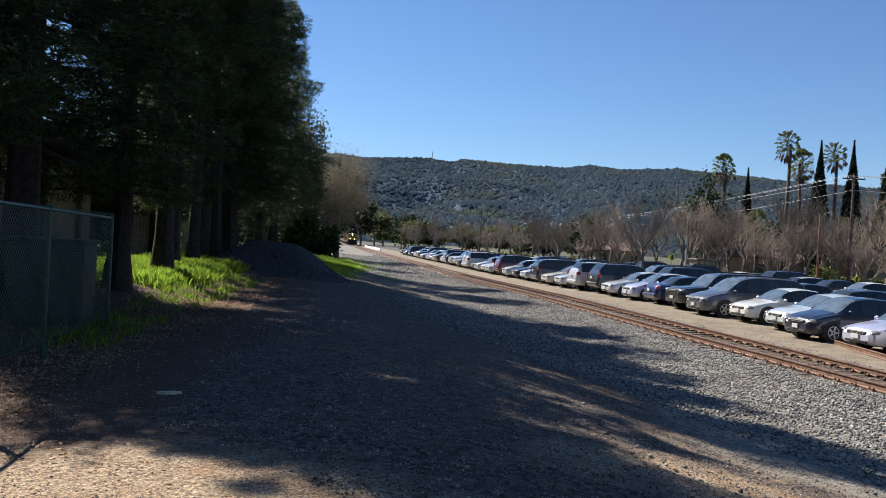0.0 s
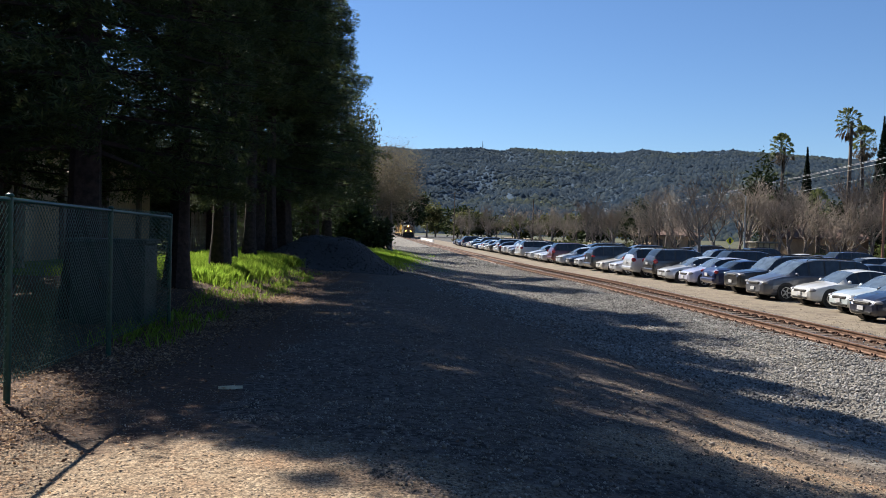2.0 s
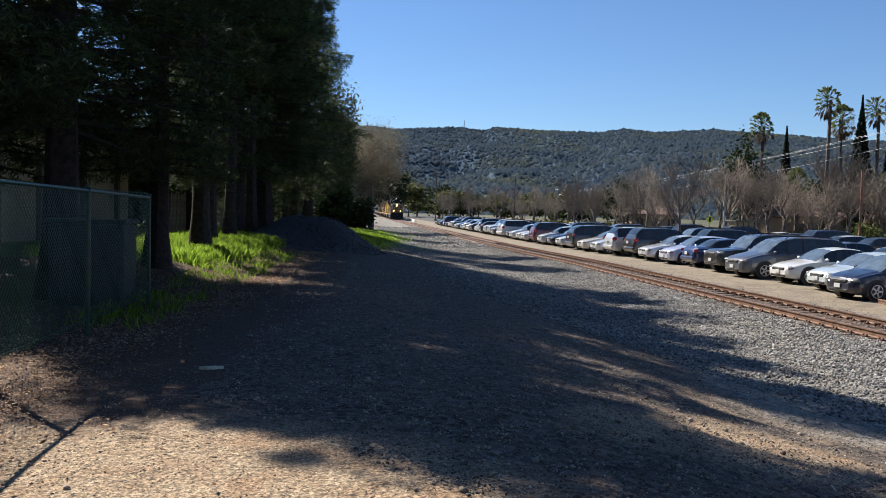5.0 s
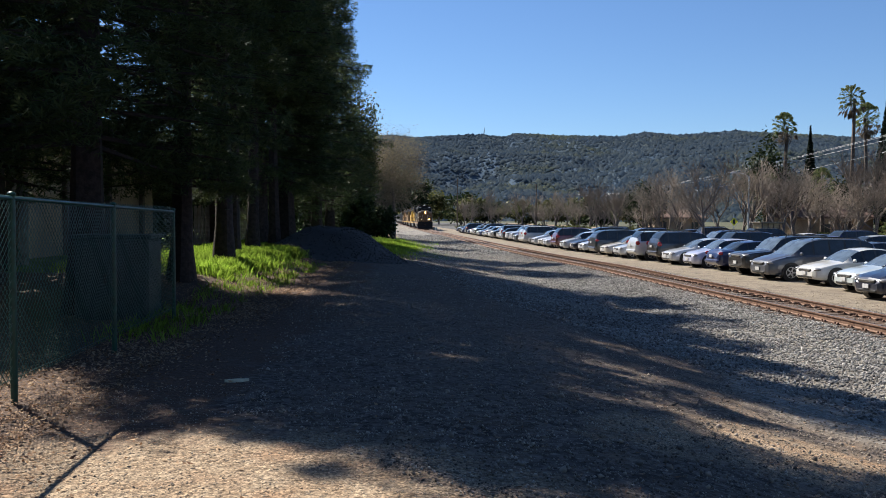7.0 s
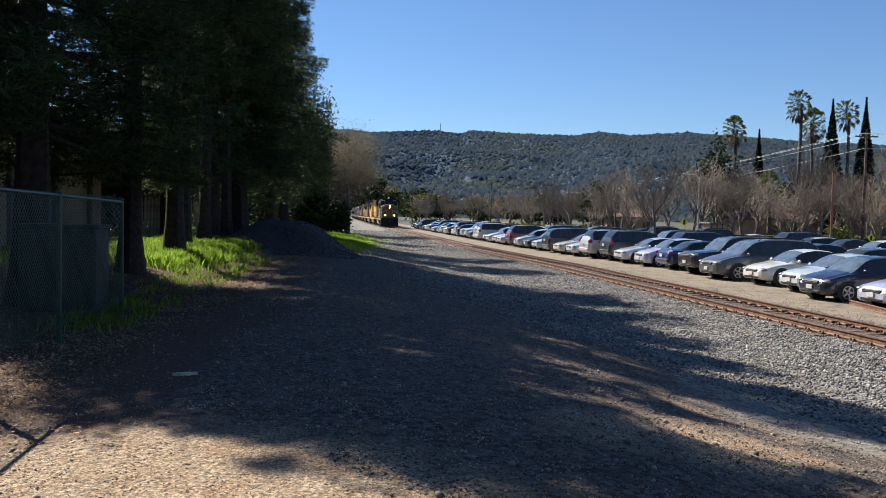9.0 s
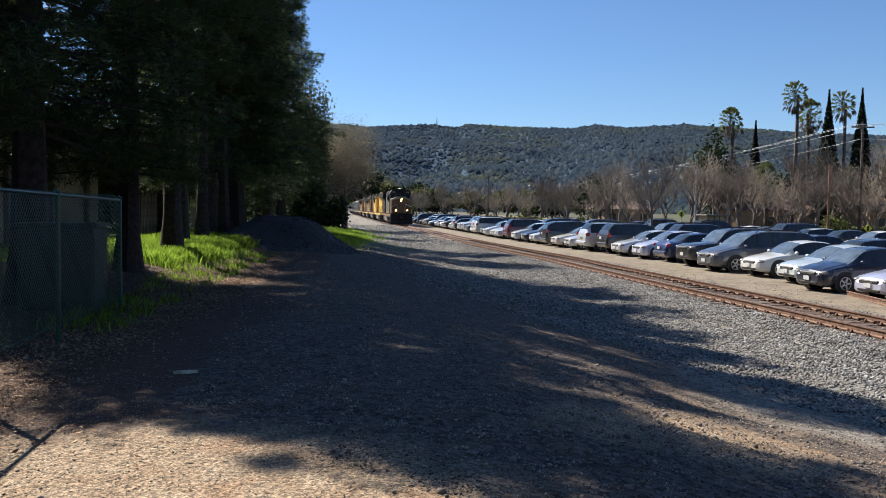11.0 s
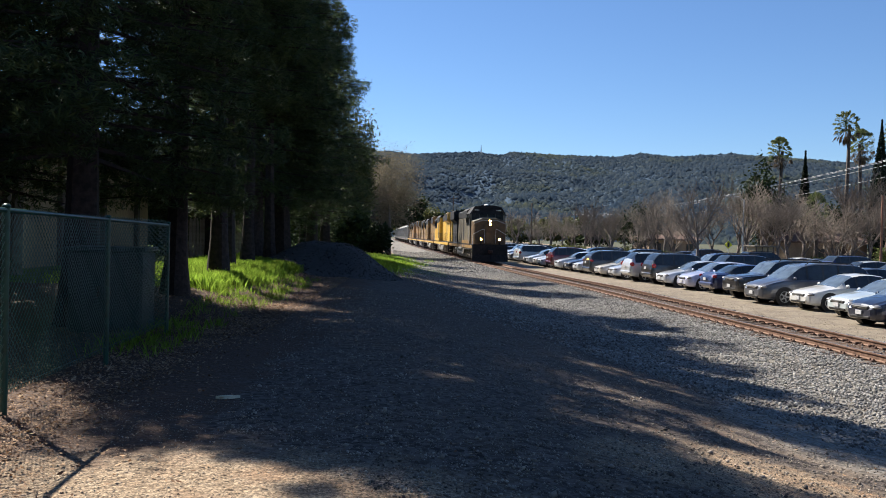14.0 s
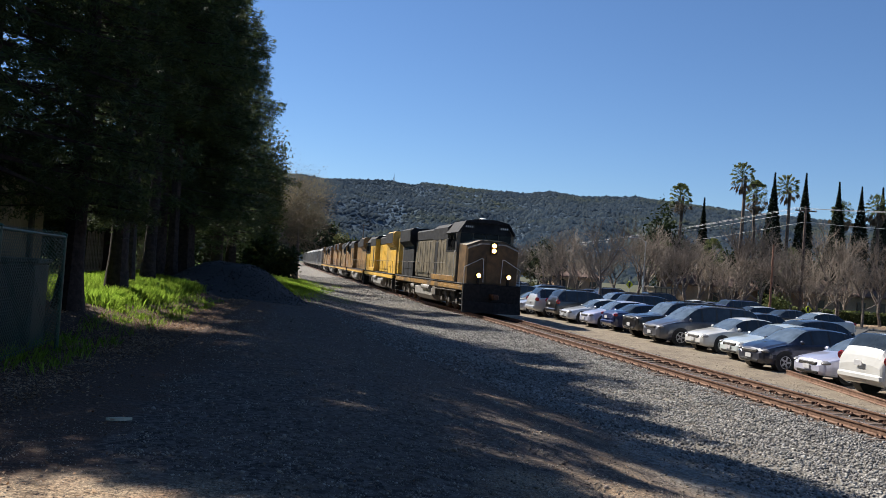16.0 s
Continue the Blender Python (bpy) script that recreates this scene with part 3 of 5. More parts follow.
def build_pile():
    vs, fs = [], []
    nr, na = 26, 56
    for j in range(nr):
        for i in range(na):
            r, a = j / (nr - 1), 2 * math.pi * i / na
            x, y = -3.8 + 3.7 * r * math.cos(a), 37.0 + 4.4 * r * math.sin(a)
            h = 1.35 * (1 - smooth(0, 1, r)) * (1 + .25 * noise.noise((x * .6, y * .6, 1))) + .1 * noise.noise((x * 2, y * 2, 2)) * (1 - r) - .12 * r ** 4
            vs.append((x, y, ground_z(x, y) + h))
    for j in range(nr - 1):
        for i in range(na):
            fs.append((j * na + i, j * na + na + i, j * na + na + (i + 1) % na, j * na + (i + 1) % na))
    fm = Form().add(vs, fs)
    pile = part("gravel_mound", fm, surface("pile_gravel", (.022, .022, .022), (.06, .058, .056), 22, .95, 0, 1.0, 30), soft=True)
    tagged(pile, "low heap of dark gravel beside the redwoods", "gravel pile")
    rng = np.random.default_rng(5)
    n = 2600
    r, a = np.sqrt(rng.random(n)) * .98, rng.uniform(0, 2 * math.pi, n)
    x, y = -3.8 + 3.7 * r * np.cos(a), 37 + 4.4 * r * np.sin(a)
    z = np.array([ground_z(p, q) + 1.35 * (1 - smooth(0, 1, k)) * (1 + .25 * noise.noise((p * .6, q * .6, 1))) - .12 * k ** 4 for p, q, k in zip(x, y, r)])
    st = part("loose_stone", many("loose_stone", STONE_V, STONE_F, placed(np.c_[x, y, z], turns(rng, n), rng.uniform(.02, .06, n)[:, None] * np.ones(3)), surface("pile_stone", (.02, .02, .02), (.07, .068, .065), 9, .95, island=.5)), None, pile)
    tagged(st, kind="stuff")


# ---- hills ----
DOME_V = [(math.cos(i * math.pi / 3), math.sin(i * math.pi / 3), -.15) for i in range(6)] + [(.1, 0, .75)]
DOME_F = [(i, (i + 1) % 6, 6) for i in range(6)]
RIDGE_AZ = (-60, -10, -2.2, -.3, 1.6, 4.1, 5.5, 6.1, 9.3, 13.1, 14.8, 16.9, 20.5, 22.6, 26.7, 29.7, 32.7, 40, 60)
RIDGE_EL = (4.0, 5.6, 5.72, 5.58, 5.73, 5.79, 5.6, 5.86, 5.67, 5.57, 5.82, 5.59, 5.78, 5.58, 5.17, 4.95, 4.73, 4.2, 3.2)


def build_hills():
    az, rr = np.linspace(-48, 58, 760), np.linspace(0, 1, 130)
    el = np.interp(az, RIDGE_AZ, RIDGE_EL)
    vs, fs = [], []
    for k in rr:
        r = 850 + 1650 * k
        for a, e in zip(az, el):
            x, y = r * math.sin(radians(a)), r * math.cos(radians(a))
            top = 2500 * math.tan(radians(e))
            h = top * (k ** 1.15) * (1 - .10 * math.sin(math.pi * k) * (1 + 2.2 * noise.noise((x * .0022, y * .0022, 0))))
            spur = noise.noise((a * .16, k * .7, 7)) + .5 * noise.noise((a * .42 + .6 * k, k * 1.2, 8))
            h += (34 * spur + 24 * noise.noise((x * .0036, y * .0036, 1)) + 14 * noise.noise((x * .011, y * .011, 2))) * math.sin(math.pi * k)
            lump = noise.noise((x * .045, y * .045, 3)) * 1.6 + noise.noise((x * .13, y * .13, 4)) * .8
            vs.append((x, y, h + lump * (0.25 + .75 * k) - 3 + (0 if k > 0 else -6)))
    n = len(az)
    for j in range(len(rr) - 1):
        for i in range(n - 1):
            fs.append((j * n + i, j * n + i + 1, j * n + n + i + 1, j * n + n + i))
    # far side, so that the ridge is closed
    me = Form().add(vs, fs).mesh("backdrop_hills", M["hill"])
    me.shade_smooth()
    tagged(new("backdrop_hills", me), "long wooded ridge of oak hills, coloured blue for distance haze", "hills", kind="structure")
    rng = np.random.default_rng(12)
    # tree crowns along the slopes and the skyline
    n = 84000
    k = np.concatenate([rng.random(n - 2600) ** .85, rng.uniform(.965, 1.0, 2600)])
    a = rng.uniform(-16, 46, n)
    hv = np.array(vs).reshape(130, 760, 3)
    fj, fi = np.clip(k * 129, 0, 128.99), np.clip((a + 48) / 106 * 759, 0, 758.99)
    j0, i0 = fj.astype(int), fi.astype(int)
    wj, wi = (fj - j0)[:, None], (fi - i0)[:, None]
    p = (hv[j0, i0] * (1 - wi) + hv[j0, i0 + 1] * wi) * (1 - wj) + (hv[j0 + 1, i0] * (1 - wi) + hv[j0 + 1, i0 + 1] * wi) * wj
    size = rng.uniform(2.0, 4.6, n) * np.where(k > .96, .8, 1) * np.where(rng.random(n) < .2, 1.75, 1)
    m = placed(p + np.c_[rng.normal(0, 3, (n, 2)), size * .1], turns(rng, n, .2), np.c_[size * rng.uniform(.8, 1.3, n), size, size * rng.uniform(.9, 1.3, n)])
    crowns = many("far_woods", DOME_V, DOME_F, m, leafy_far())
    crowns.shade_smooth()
    tagged(new("far_woods", crowns), "oak and bay trees covering the far hills, coloured blue for distance haze", "woods", kind="stuff")
    mast = thing("radio_mast", "thin radio mast on the far ridge", "mast", at=pose(2490 * math.sin(radians(4.15)), 2490 * math.cos(radians(4.15)), 2500 * math.tan(radians(5.75)) - 6))
    fm = Form()
    for dx, dy in ((-2, -2), (2, -2), (0, 2.5)):
        fm.tube((dx, dy, 0), (0, 0, 26), .7, .4, 4)
    part("lattice", fm, M["galv"], mast)


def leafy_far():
    m, ns, ls, b = nodes_of("haze_blue_tree_crowns")
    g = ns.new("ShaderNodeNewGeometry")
    # crown colours carry the blue of the haze, not only the leaf green
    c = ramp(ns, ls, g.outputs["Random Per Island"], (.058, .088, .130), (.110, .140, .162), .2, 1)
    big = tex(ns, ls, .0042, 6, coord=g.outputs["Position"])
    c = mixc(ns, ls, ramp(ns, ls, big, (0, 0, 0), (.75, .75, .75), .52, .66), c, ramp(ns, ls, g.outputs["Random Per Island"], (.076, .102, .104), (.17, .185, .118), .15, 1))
    ls.new(c, b.inputs["Base Color"])
    b.inputs["Roughness"].default_value, b.inputs["Specular IOR Level"].default_value = 1, 0
    t = ns.new("ShaderNodeBsdfTranslucent")
    ls.new(c, t.inputs[0])
    mx = ns.new("ShaderNodeMixShader")
    mx.inputs[0].default_value = .62
    ls.new(b.outputs[0], mx.inputs[1])
    ls.new(t.outputs[0], mx.inputs[2])
    ls.new(mx.outputs[0], ns["Material Output"].inputs[0])
    return m


# ---- railway ----
def build_track():
    track = tagged(new("railway_track"), "single railway track with rusty rails on wooden ties", "railway", kind="structure")
    prof = [(-.07, -.17), (-.07, -.155), (-.012, -.135), (-.012, -.045), (-.036, -.035), (-.036, -.004), (-.028, 0), (.028, 0), (.036, -.004), (.036, -.035), (.012, -.045), (.012, -.135), (.07, -.155), (.07, -.17)]
    yy = spread(-12, 100, 90) + spread(100, 420, 80)
    for s0 in (-.753, .753):
        rings = [[(track_mid(y) + s0 + a, y, rail_z(y) + b) for a, b in prof] for y in yy]
        part("rail", Form().loft(rings, False), M["rail"], track)
        head = [[(track_mid(y) + s0 + a, y, rail_z(y) + .002) for a in (-.024, .024)] for y in yy]
        part("rail_head", Form().loft(head, False, False), M["rail_head"], track, "worn shiny rail top")
    # half-buried siding rail beyond
    yy = spread(11, 26.8, 30)
    rings = [[(14.8 + .113 * (y - 20.8) + a, y, rail_z(y) - .15 + b) for a, b in prof] for y in yy]
    part("siding_rail", Form().loft(rings, False), M["rail"], track, "half-buried rusty siding rail")
    me = Form().box(-1.3, 1.3, -.115, .115, -.19, 0, .012).mesh("tie", M["tie"])
    pl = Form().box(-.18, .18, -.09, .09, 0, .022, .006)
    for a, b in ((-.12, .06), (.12, -.06), (-.12, -.06), (.12, .06)):
        pl.box(a - .018, a + .018, b - .018, b + .018, .02, .062, .006)
    plate = pl.mesh("tie_plate", M["iron"])
    an = Form().box(-.11, .11, -.03, .03, -.06, .05, .01).mesh("rail_anchor", M["iron"])
    rng = random.Random(3)
    for i in range(150):
        y = 6 + i * .54
        x, z = track_mid(y), rail_z(y) - .18
        ang = -math.degrees(math.atan((track_mid(y + 1) - track_mid(y - 1)) / 2)) + rng.uniform(-1, 1)
        part("tie", me, None, track, at=pose(x + rng.uniform(-.04, .04), y, z, 0, 0, ang))
        if i < 110:
            for s0 in (-.753, .753):
                part("tie_plate", plate, None, track, at=pose(x + s0, y, z + .004, 0, 0, ang))
            for s0 in (-.66, .66):
                part("rail_anchor", an, None, track, at=pose(x + s0, y + .15, z + .02, 0, 0, ang))


# ---- trees ----
def spray(rng, n_branch, H, base, radius, per, mat_name, droop=.18, leaf=.088, top=.12):
    """A conifer: returns trunk/limb form and foliage matrices."""
    limbs = Form()
    pts, rots, scs = [], [], []
    for i in range(n_branch):
        f = (i + rng.random()) / n_branch
        z = base + (H - base) * f
        r = radius * (1 - f) ** .5 * rng.uniform(.66, 1.1) * (1 + .12 * math.sin(f * 23 + 2 * math.sin(i * 2.399))) + top
        if f < .12:
            r *= .75 + 2 * f
        a = i * 2.399 + rng.normal(0, .3)
        tip = np.array([r * math.cos(a), r * math.sin(a), z - droop * r + .12 * r * rng.random()])
        root = np.array([0, 0, z])
        limbs.tube(root, tip, .02 + .05 * (1 - f), .01, 4, False)
        k = max(6, int(per * r / radius))
        t = rng.uniform(.18, 1.03, k) ** .8
        side = rng.normal(0, .13 * r + .08, k) * (1.15 - .6 * t)
        d = np.array([-math.sin(a), math.cos(a), 0])
        p = root + (tip - root) * t[:, None] + d * side[:, None]
        p[:, 2] += rng.normal(0, .16, k) - .10 * np.abs(side) - .12
        # foliage hangs in clumps, with gaps between them
        keep = np.array([noise.noise((q[0] * .75 + H, q[1] * .75, q[2] * .62)) > -.26 for q in p]) | (rng.random(k) < .06)
        p, k = p[keep], int(keep.sum())
        pts.append(p)
        rots.append(turns(rng, k, 1.2))
        s = rng.uniform(.75, 1.5, k) * leaf
        scs.append(np.c_[s * 1.5, s * 1.1, s])
    return limbs, np.concatenate(pts), np.concatenate(rots), np.concatenate(scs)


# a drooping spray: three narrow leaflets out of one stalk
SPRAY_V = [(-1, 0, 0), (0, -.16, .1), (1.1, 0, -.25), (0, .16, .1), (-.4, 0, 0), (.2, .55, .02), (.75, 1.0, -.3), (.0, .75, 0), (-.4, 0, .02), (.2, -.55, 0), (.75, -1.0, -.28), (.0, -.75, .04)]
SPRAY_F = [(0, 1, 2, 3), (4, 5, 6, 7), (8, 9, 10, 11)]


def trunk_form(H, r0, r1, wob, rng, n=12, flare=1.5):
    rings = []
    for j in range(14):
        f = j / 13
        cx, cy = wob * math.sin(3 * f), wob * math.cos(2 * f) - wob
        r = (r0 * (1 - f) + r1 * f) * (1 + (flare - 1) * math.exp(-f * 22))
        rings.append([(cx + r * (1 + .09 * math.sin(5 * i + 3 * f)) * math.cos(2 * math.pi * i / n), cy + r * (1 + .09 * math.cos(4 * i)) * math.sin(2 * math.pi * i / n), H * f - .25) for i in range(n)])
    return Form().loft(rings)


def redwood(seed, H, radius, base, girth=.36):
    rng = np.random.default_rng(seed)
    tree = thing("redwood_tree", "tall dark redwood tree with drooping dense foliage", "tree", "redwood row")
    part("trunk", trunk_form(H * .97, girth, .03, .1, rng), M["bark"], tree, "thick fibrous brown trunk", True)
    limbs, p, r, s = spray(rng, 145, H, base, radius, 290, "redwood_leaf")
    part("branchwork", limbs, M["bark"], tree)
    part("crown", many("crown", SPRAY_V, SPRAY_F, placed(p, r, s), M["redwood_leaf"]), None, tree, "dense dark green needle sprays")
    return tree


def build_redwoods():
    a, b, c = redwood(21, 18.5, 4.1, 3.4), redwood(22, 17.0, 3.7, 3.0), redwood(23, 19.5, 4.4, 2.6)
    d = redwood(24, 19.0, 3.8, 6.7, .25)
    # trees at y 30.2 and 46.6 are added to close gaps in the ground shade
    spots = [(b, -5.5, 19.4, 40, .72), (d, -6.75, 33.6, 0, .98), (d, -5.75, 24.6, 300, .97), (c, -7.4, 38.5, 130, 1.05), (b, -6.6, 41.4, 200, 1.14), (d, -6.3, 36.2, 200, .92), (d, -6.75, 30.2, 70, .96), (c, -7.9, 46.6, 20, .7), (c, -6.45, 51.5, 60, .96), (a, -6.4, 58.5, 250, 1.0),
             # trees at y 18.6, 16.6 and 12.6 are added to shade the ground
             (a, -6.05, 15.4, 100, .88), (b, -8.8, 65, 80, .92), (b, -11.4, 6.0, 20, .85), (a, -11.0, 21.8, 140, 1), (c, -9.6, 18.6, 60, .9), (c, -11.2, 46.0, 60, 1.08), (b, -10.8, 16.6, 75, .52), (a, -11.6, 12.6, 190, .5)]
    used = set()
    for src, x, y, rz, k in spots:
        m = pose(x, y, ground_z(x, y), 0, 0, rz)
        if src not in used:
            used.add(src)
            src.matrix_basis = m
            src.scale = (k, k, k)
        else:
            o = copy_thing(src, m)
            o.scale = (k, k, k)


def branchy(rng, H, spread_, levels, kids, r0, droop=0.0, up=.55, stem=.30, rmin=.006):
    """A bare crown: forks into ever thinner limbs; returns thick and thin forms."""
    thick, thin = Form(), Form()

    def grow(p, d, length, r, lv):
        q = p + d * length
        mid = p + d * length * .5 + Vector(rng.normal(0, .05 * length, 3))
        form = thick if lv < 2 else thin
        n = 6 if lv < 2 else 3
        form.tube(p, mid, r, r * .82, n, False)
        form.tube(mid, q, r * .82, r * .62, n, False)
        if lv == levels:
            return
        for i in range(kids[lv]):
            t = rng.uniform(.35, 1.0) if i else 1.0
            o = p + (mid - p) * (t * 2) if t < .5 else mid + (q - mid) * (t * 2 - 1)
            a = Vector(rng.normal(0, 1, 3))
            nd = (d * .75 + a.normalized() * spread_ + Vector((0, 0, up * (.5 if lv > 2 else 1) - droop * lv))).normalized()
            grow(o, nd, length * rng.uniform(.58, .82), max(rmin, r * (.62 if i == 0 else .5)), lv + 1)
    grow(Vector((0, 0, -.1)), Vector((rng.normal(0, .06), rng.normal(0, .06), 1)).normalized(), H * stem, r0, 0)
    k = H / max(p[2] for p in thin.v)
    for f in (thick, thin):
        f.v = [(p[0] * k, p[1] * k, p[2] * k) for p in f.v]
    return thick, thin


def bare_tree(seed, H, spread_, r0, group="bare trees behind the parking lot", label="leafless winter tree with a spreading crown of twigs", kids=(5, 4, 4, 4, 4), up=.55, stem=.30, rmin=.006):
    rng = np.random.default_rng(seed)
    tree = thing("bare_tree", label, "tree", group)
    thick, thin = branchy(rng, H, spread_, 5, kids, r0, up=up, stem=stem, rmin=rmin)
    part("trunk", thick, M["greybark"], tree, "grey trunk and main limbs")
    part("crown", thin, M["twig"], tree, "fine grey-brown bare twigs")
    return tree


def leaf_crown(rng, n, c, r, leaf, mat, name="crown"):
    """Clumped leaves in an uneven ellipsoid."""
    k = max(8, n // 90)
    cc = rng.normal(0, 1, (k, 3))
    cc = cc / np.linalg.norm(cc, axis=1)[:, None] * rng.uniform(.45, .95, (k, 1))
    i = rng.integers(0, k, n)
    p = (cc[i] + rng.normal(0, .19, (n, 3))) * np.array(r) + np.array(c)
    s = rng.uniform(.6, 1.4, n) * leaf
    return many(name, LEAF_V, LEAF_F, placed(p, turns(rng, n), np.c_[s, s, s]), mat)


def bushy(name, seed, x, y, h, r, n, leaf, mat, label, category="tree", trunk=.3, group="", rise=0.0):
    rng = np.random.default_rng(seed)
    t = thing(name, label, category, group, pose(x, y, ground_z(x, y)))
    if trunk:
        part("trunk", trunk_form(h * .6, trunk, trunk * .3, .1, rng, 8, 1.3), M["greybark"], t, soft=True)
    part("crown", leaf_crown(rng, n, (0, 0, h * (.6 if trunk else .45) + rise), (r, r, h * (.42 if trunk else .5)), leaf, mat), None, t)
    return t


def palm(seed, H, r=.26, n=64):
    rng = np.random.default_rng(seed)
    t = thing("palm_tree", "tall fan palm with a round green head", "palm", "palm trees")
    part("trunk", trunk_form(H, r, r * .62, .25, rng, 10, 1.3), M["palm_trunk"], t, soft=True)
    green, dead = Form(), Form()
    for i in range(n):
        a, e = i * 2.399, math.pi * (.52 - 1.02 * (i / n) ** .9)
        live = e > -.55
        d = Vector((math.cos(a) * math.cos(e), math.sin(a) * math.cos(e), math.sin(e)))
        L = rng.uniform(.75, 1.05) if live else rng.uniform(.8, 1.5)
        o = Vector((0, 0, H - .3 + .3 * math.sin(e)))
        tip = o + d * L
        f = green if live else dead
        f.tube(o, tip, .025, .015, 3, False)
        u = d.orthogonal().normalized()
        u = (u - Vector((0, 0, 1)) * u.z * .5).normalized()
        for k in range(9):
            w = (k - 4) * .3
            b = (d * math.cos(w) + u * math.sin(w)).normalized()
            end = tip + b * rng.uniform(.5, .78) * (1 - .25 * abs(w)) + Vector((0, 0, -.12 - .12 * rng.random()))
            sd_ = d.cross(u) * .05 + u * math.cos(w) * .065
            f.add([tip - sd_ * .3, tip + b * .45 + sd_, end, tip + b * .45 - sd_], [(0, 1, 2, 3)])
    part("head", green, M["palm_leaf"], t, "fan of green fronds")
    part("skirt", dead, M["palm_dead"], t, "hanging skirt of dead fronds")
    return t


def cypress(seed, H, r):
    rng = np.random.default_rng(seed)
    t = thing("cypress_tree", "narrow dark italian cypress", "tree", "cypress trees")
    part("trunk", trunk_form(H * .9, .2, .03, .05, rng, 8), M["greybark"], t)
    n = 6500
    f = rng.random(n) ** .8
    rad = r * np.clip(np.sin(np.pi * np.clip(f * .86 + .12, 0, 1)) ** .55, .05, 1) * (1 - f ** 2.3) * np.sqrt(rng.uniform(.35, 1.12, n))
    a = rng.uniform(0, 2 * math.pi, n)
    p = np.c_[rad * np.cos(a), rad * np.sin(a), .4 + f * H]
    s = rng.uniform(.14, .28, n) * (1 - .5 * f ** 3)
    part("crown", many("crown", LEAF_V, LEAF_F, placed(p, turns(rng, n), np.c_[s, s, s * 1.8]), M["cypress_leaf"]), None, t)
    return t


def at_bearing(az, d):
    return d * math.tan(radians(az)), d


# ---- fence, building, things by the trees ----
def fence_top(y):
    return 1.82 + (14 - y) * .012


def fence_x(y):
    return -3.75 - (y - 8) * .058


def build_fence():
    f = thing("chain_link_fence", "green vinyl-coated chain-link fence with steel posts", "fence")
    posts = (2.6, 5.2, 7.8, 10.8, 14.0)
    for y in posts:
        x, g = fence_x(y), ground_z(fence_x(y), y)
        p = part("post", Form().tube((x, y, g - .3), (x, y, fence_top(y) + .03), .032, .032, 12), M["fence_green"], f, soft=True)
        part("cap", Form().ball((x, y, fence_top(y) + .035), (.04, .04, .025)), M["fence_green"], p, soft=True)
    for a, b in zip(posts, posts[1:]):
        part("top_rail", Form().tube((fence_x(a), a, fence_top(a)), (fence_x(b), b, fence_top(b)), .022, .022, 10), M["fence_green"], f, soft=True)
        part("tension_wire", Form().tube((fence_x(a), a, .24), (fence_x(b), b, .24), .004, .004, 4), M["fence_green"], f)
    wires = Form()
    y0, y1, z0, z1 = 2.6, 14.0, .20, 1.90
    step, h = .078, z1 - z0
    for i in range(int((y1 - y0 + h) / step)):
        for sgn in (1, -1):
            a = y0 + i * step - (h if sgn > 0 else 0)
            p, q = [a, z0], [a + sgn * h, z1]
            if sgn < 0:
                p[0], q[0] = a + 0, a - h
            (ya, za), (yb, zb) = p, q
            lo, hi = (y0 - ya) / (yb - ya), (y1 - ya) / (yb - ya)
            t0, t1 = max(0, min(lo, hi)), min(1, max(lo, hi))
            if t1 - t0 < .02:
                continue
            off = .003 * sgn
            pts = [(fence_x(ya + (yb - ya) * t) + off, ya + (yb - ya) * t, za + (zb - za) * t) for t in (t0, t1)]
            wires.tube(pts[0], pts[1], .0034, .0034, 3, False)
    tagged(part("chain_link", wires, M["fence_green"], f, "diamond mesh of green wire"), kind="stuff")
    box = thing("utility_box", "faded green metal utility cabinet behind the fence", "cabinet", at=pose(-5.2, 14.6, ground_z(-5.2, 14.6), 0, 0, 4))
    part("body", Form().box(-.6, .6, -.45, .45, 0, 1.35, .03), M["box_green"], box)
    part("lid", Form().box(-.65, .65, -.5, .5, 1.355, 1.43, .02), M["box_green"], box)
    for sx in (-.3, .3):
        d = part("door", Form().box(sx - .27, sx + .27, -.485, -.455, .1, 1.28, .008), M["box_green"], box)
        part("handle", Form().box(sx * .3 - .02, sx * .3 + .02, -.52, -.488, .6, .78, .006), M["iron"], d)


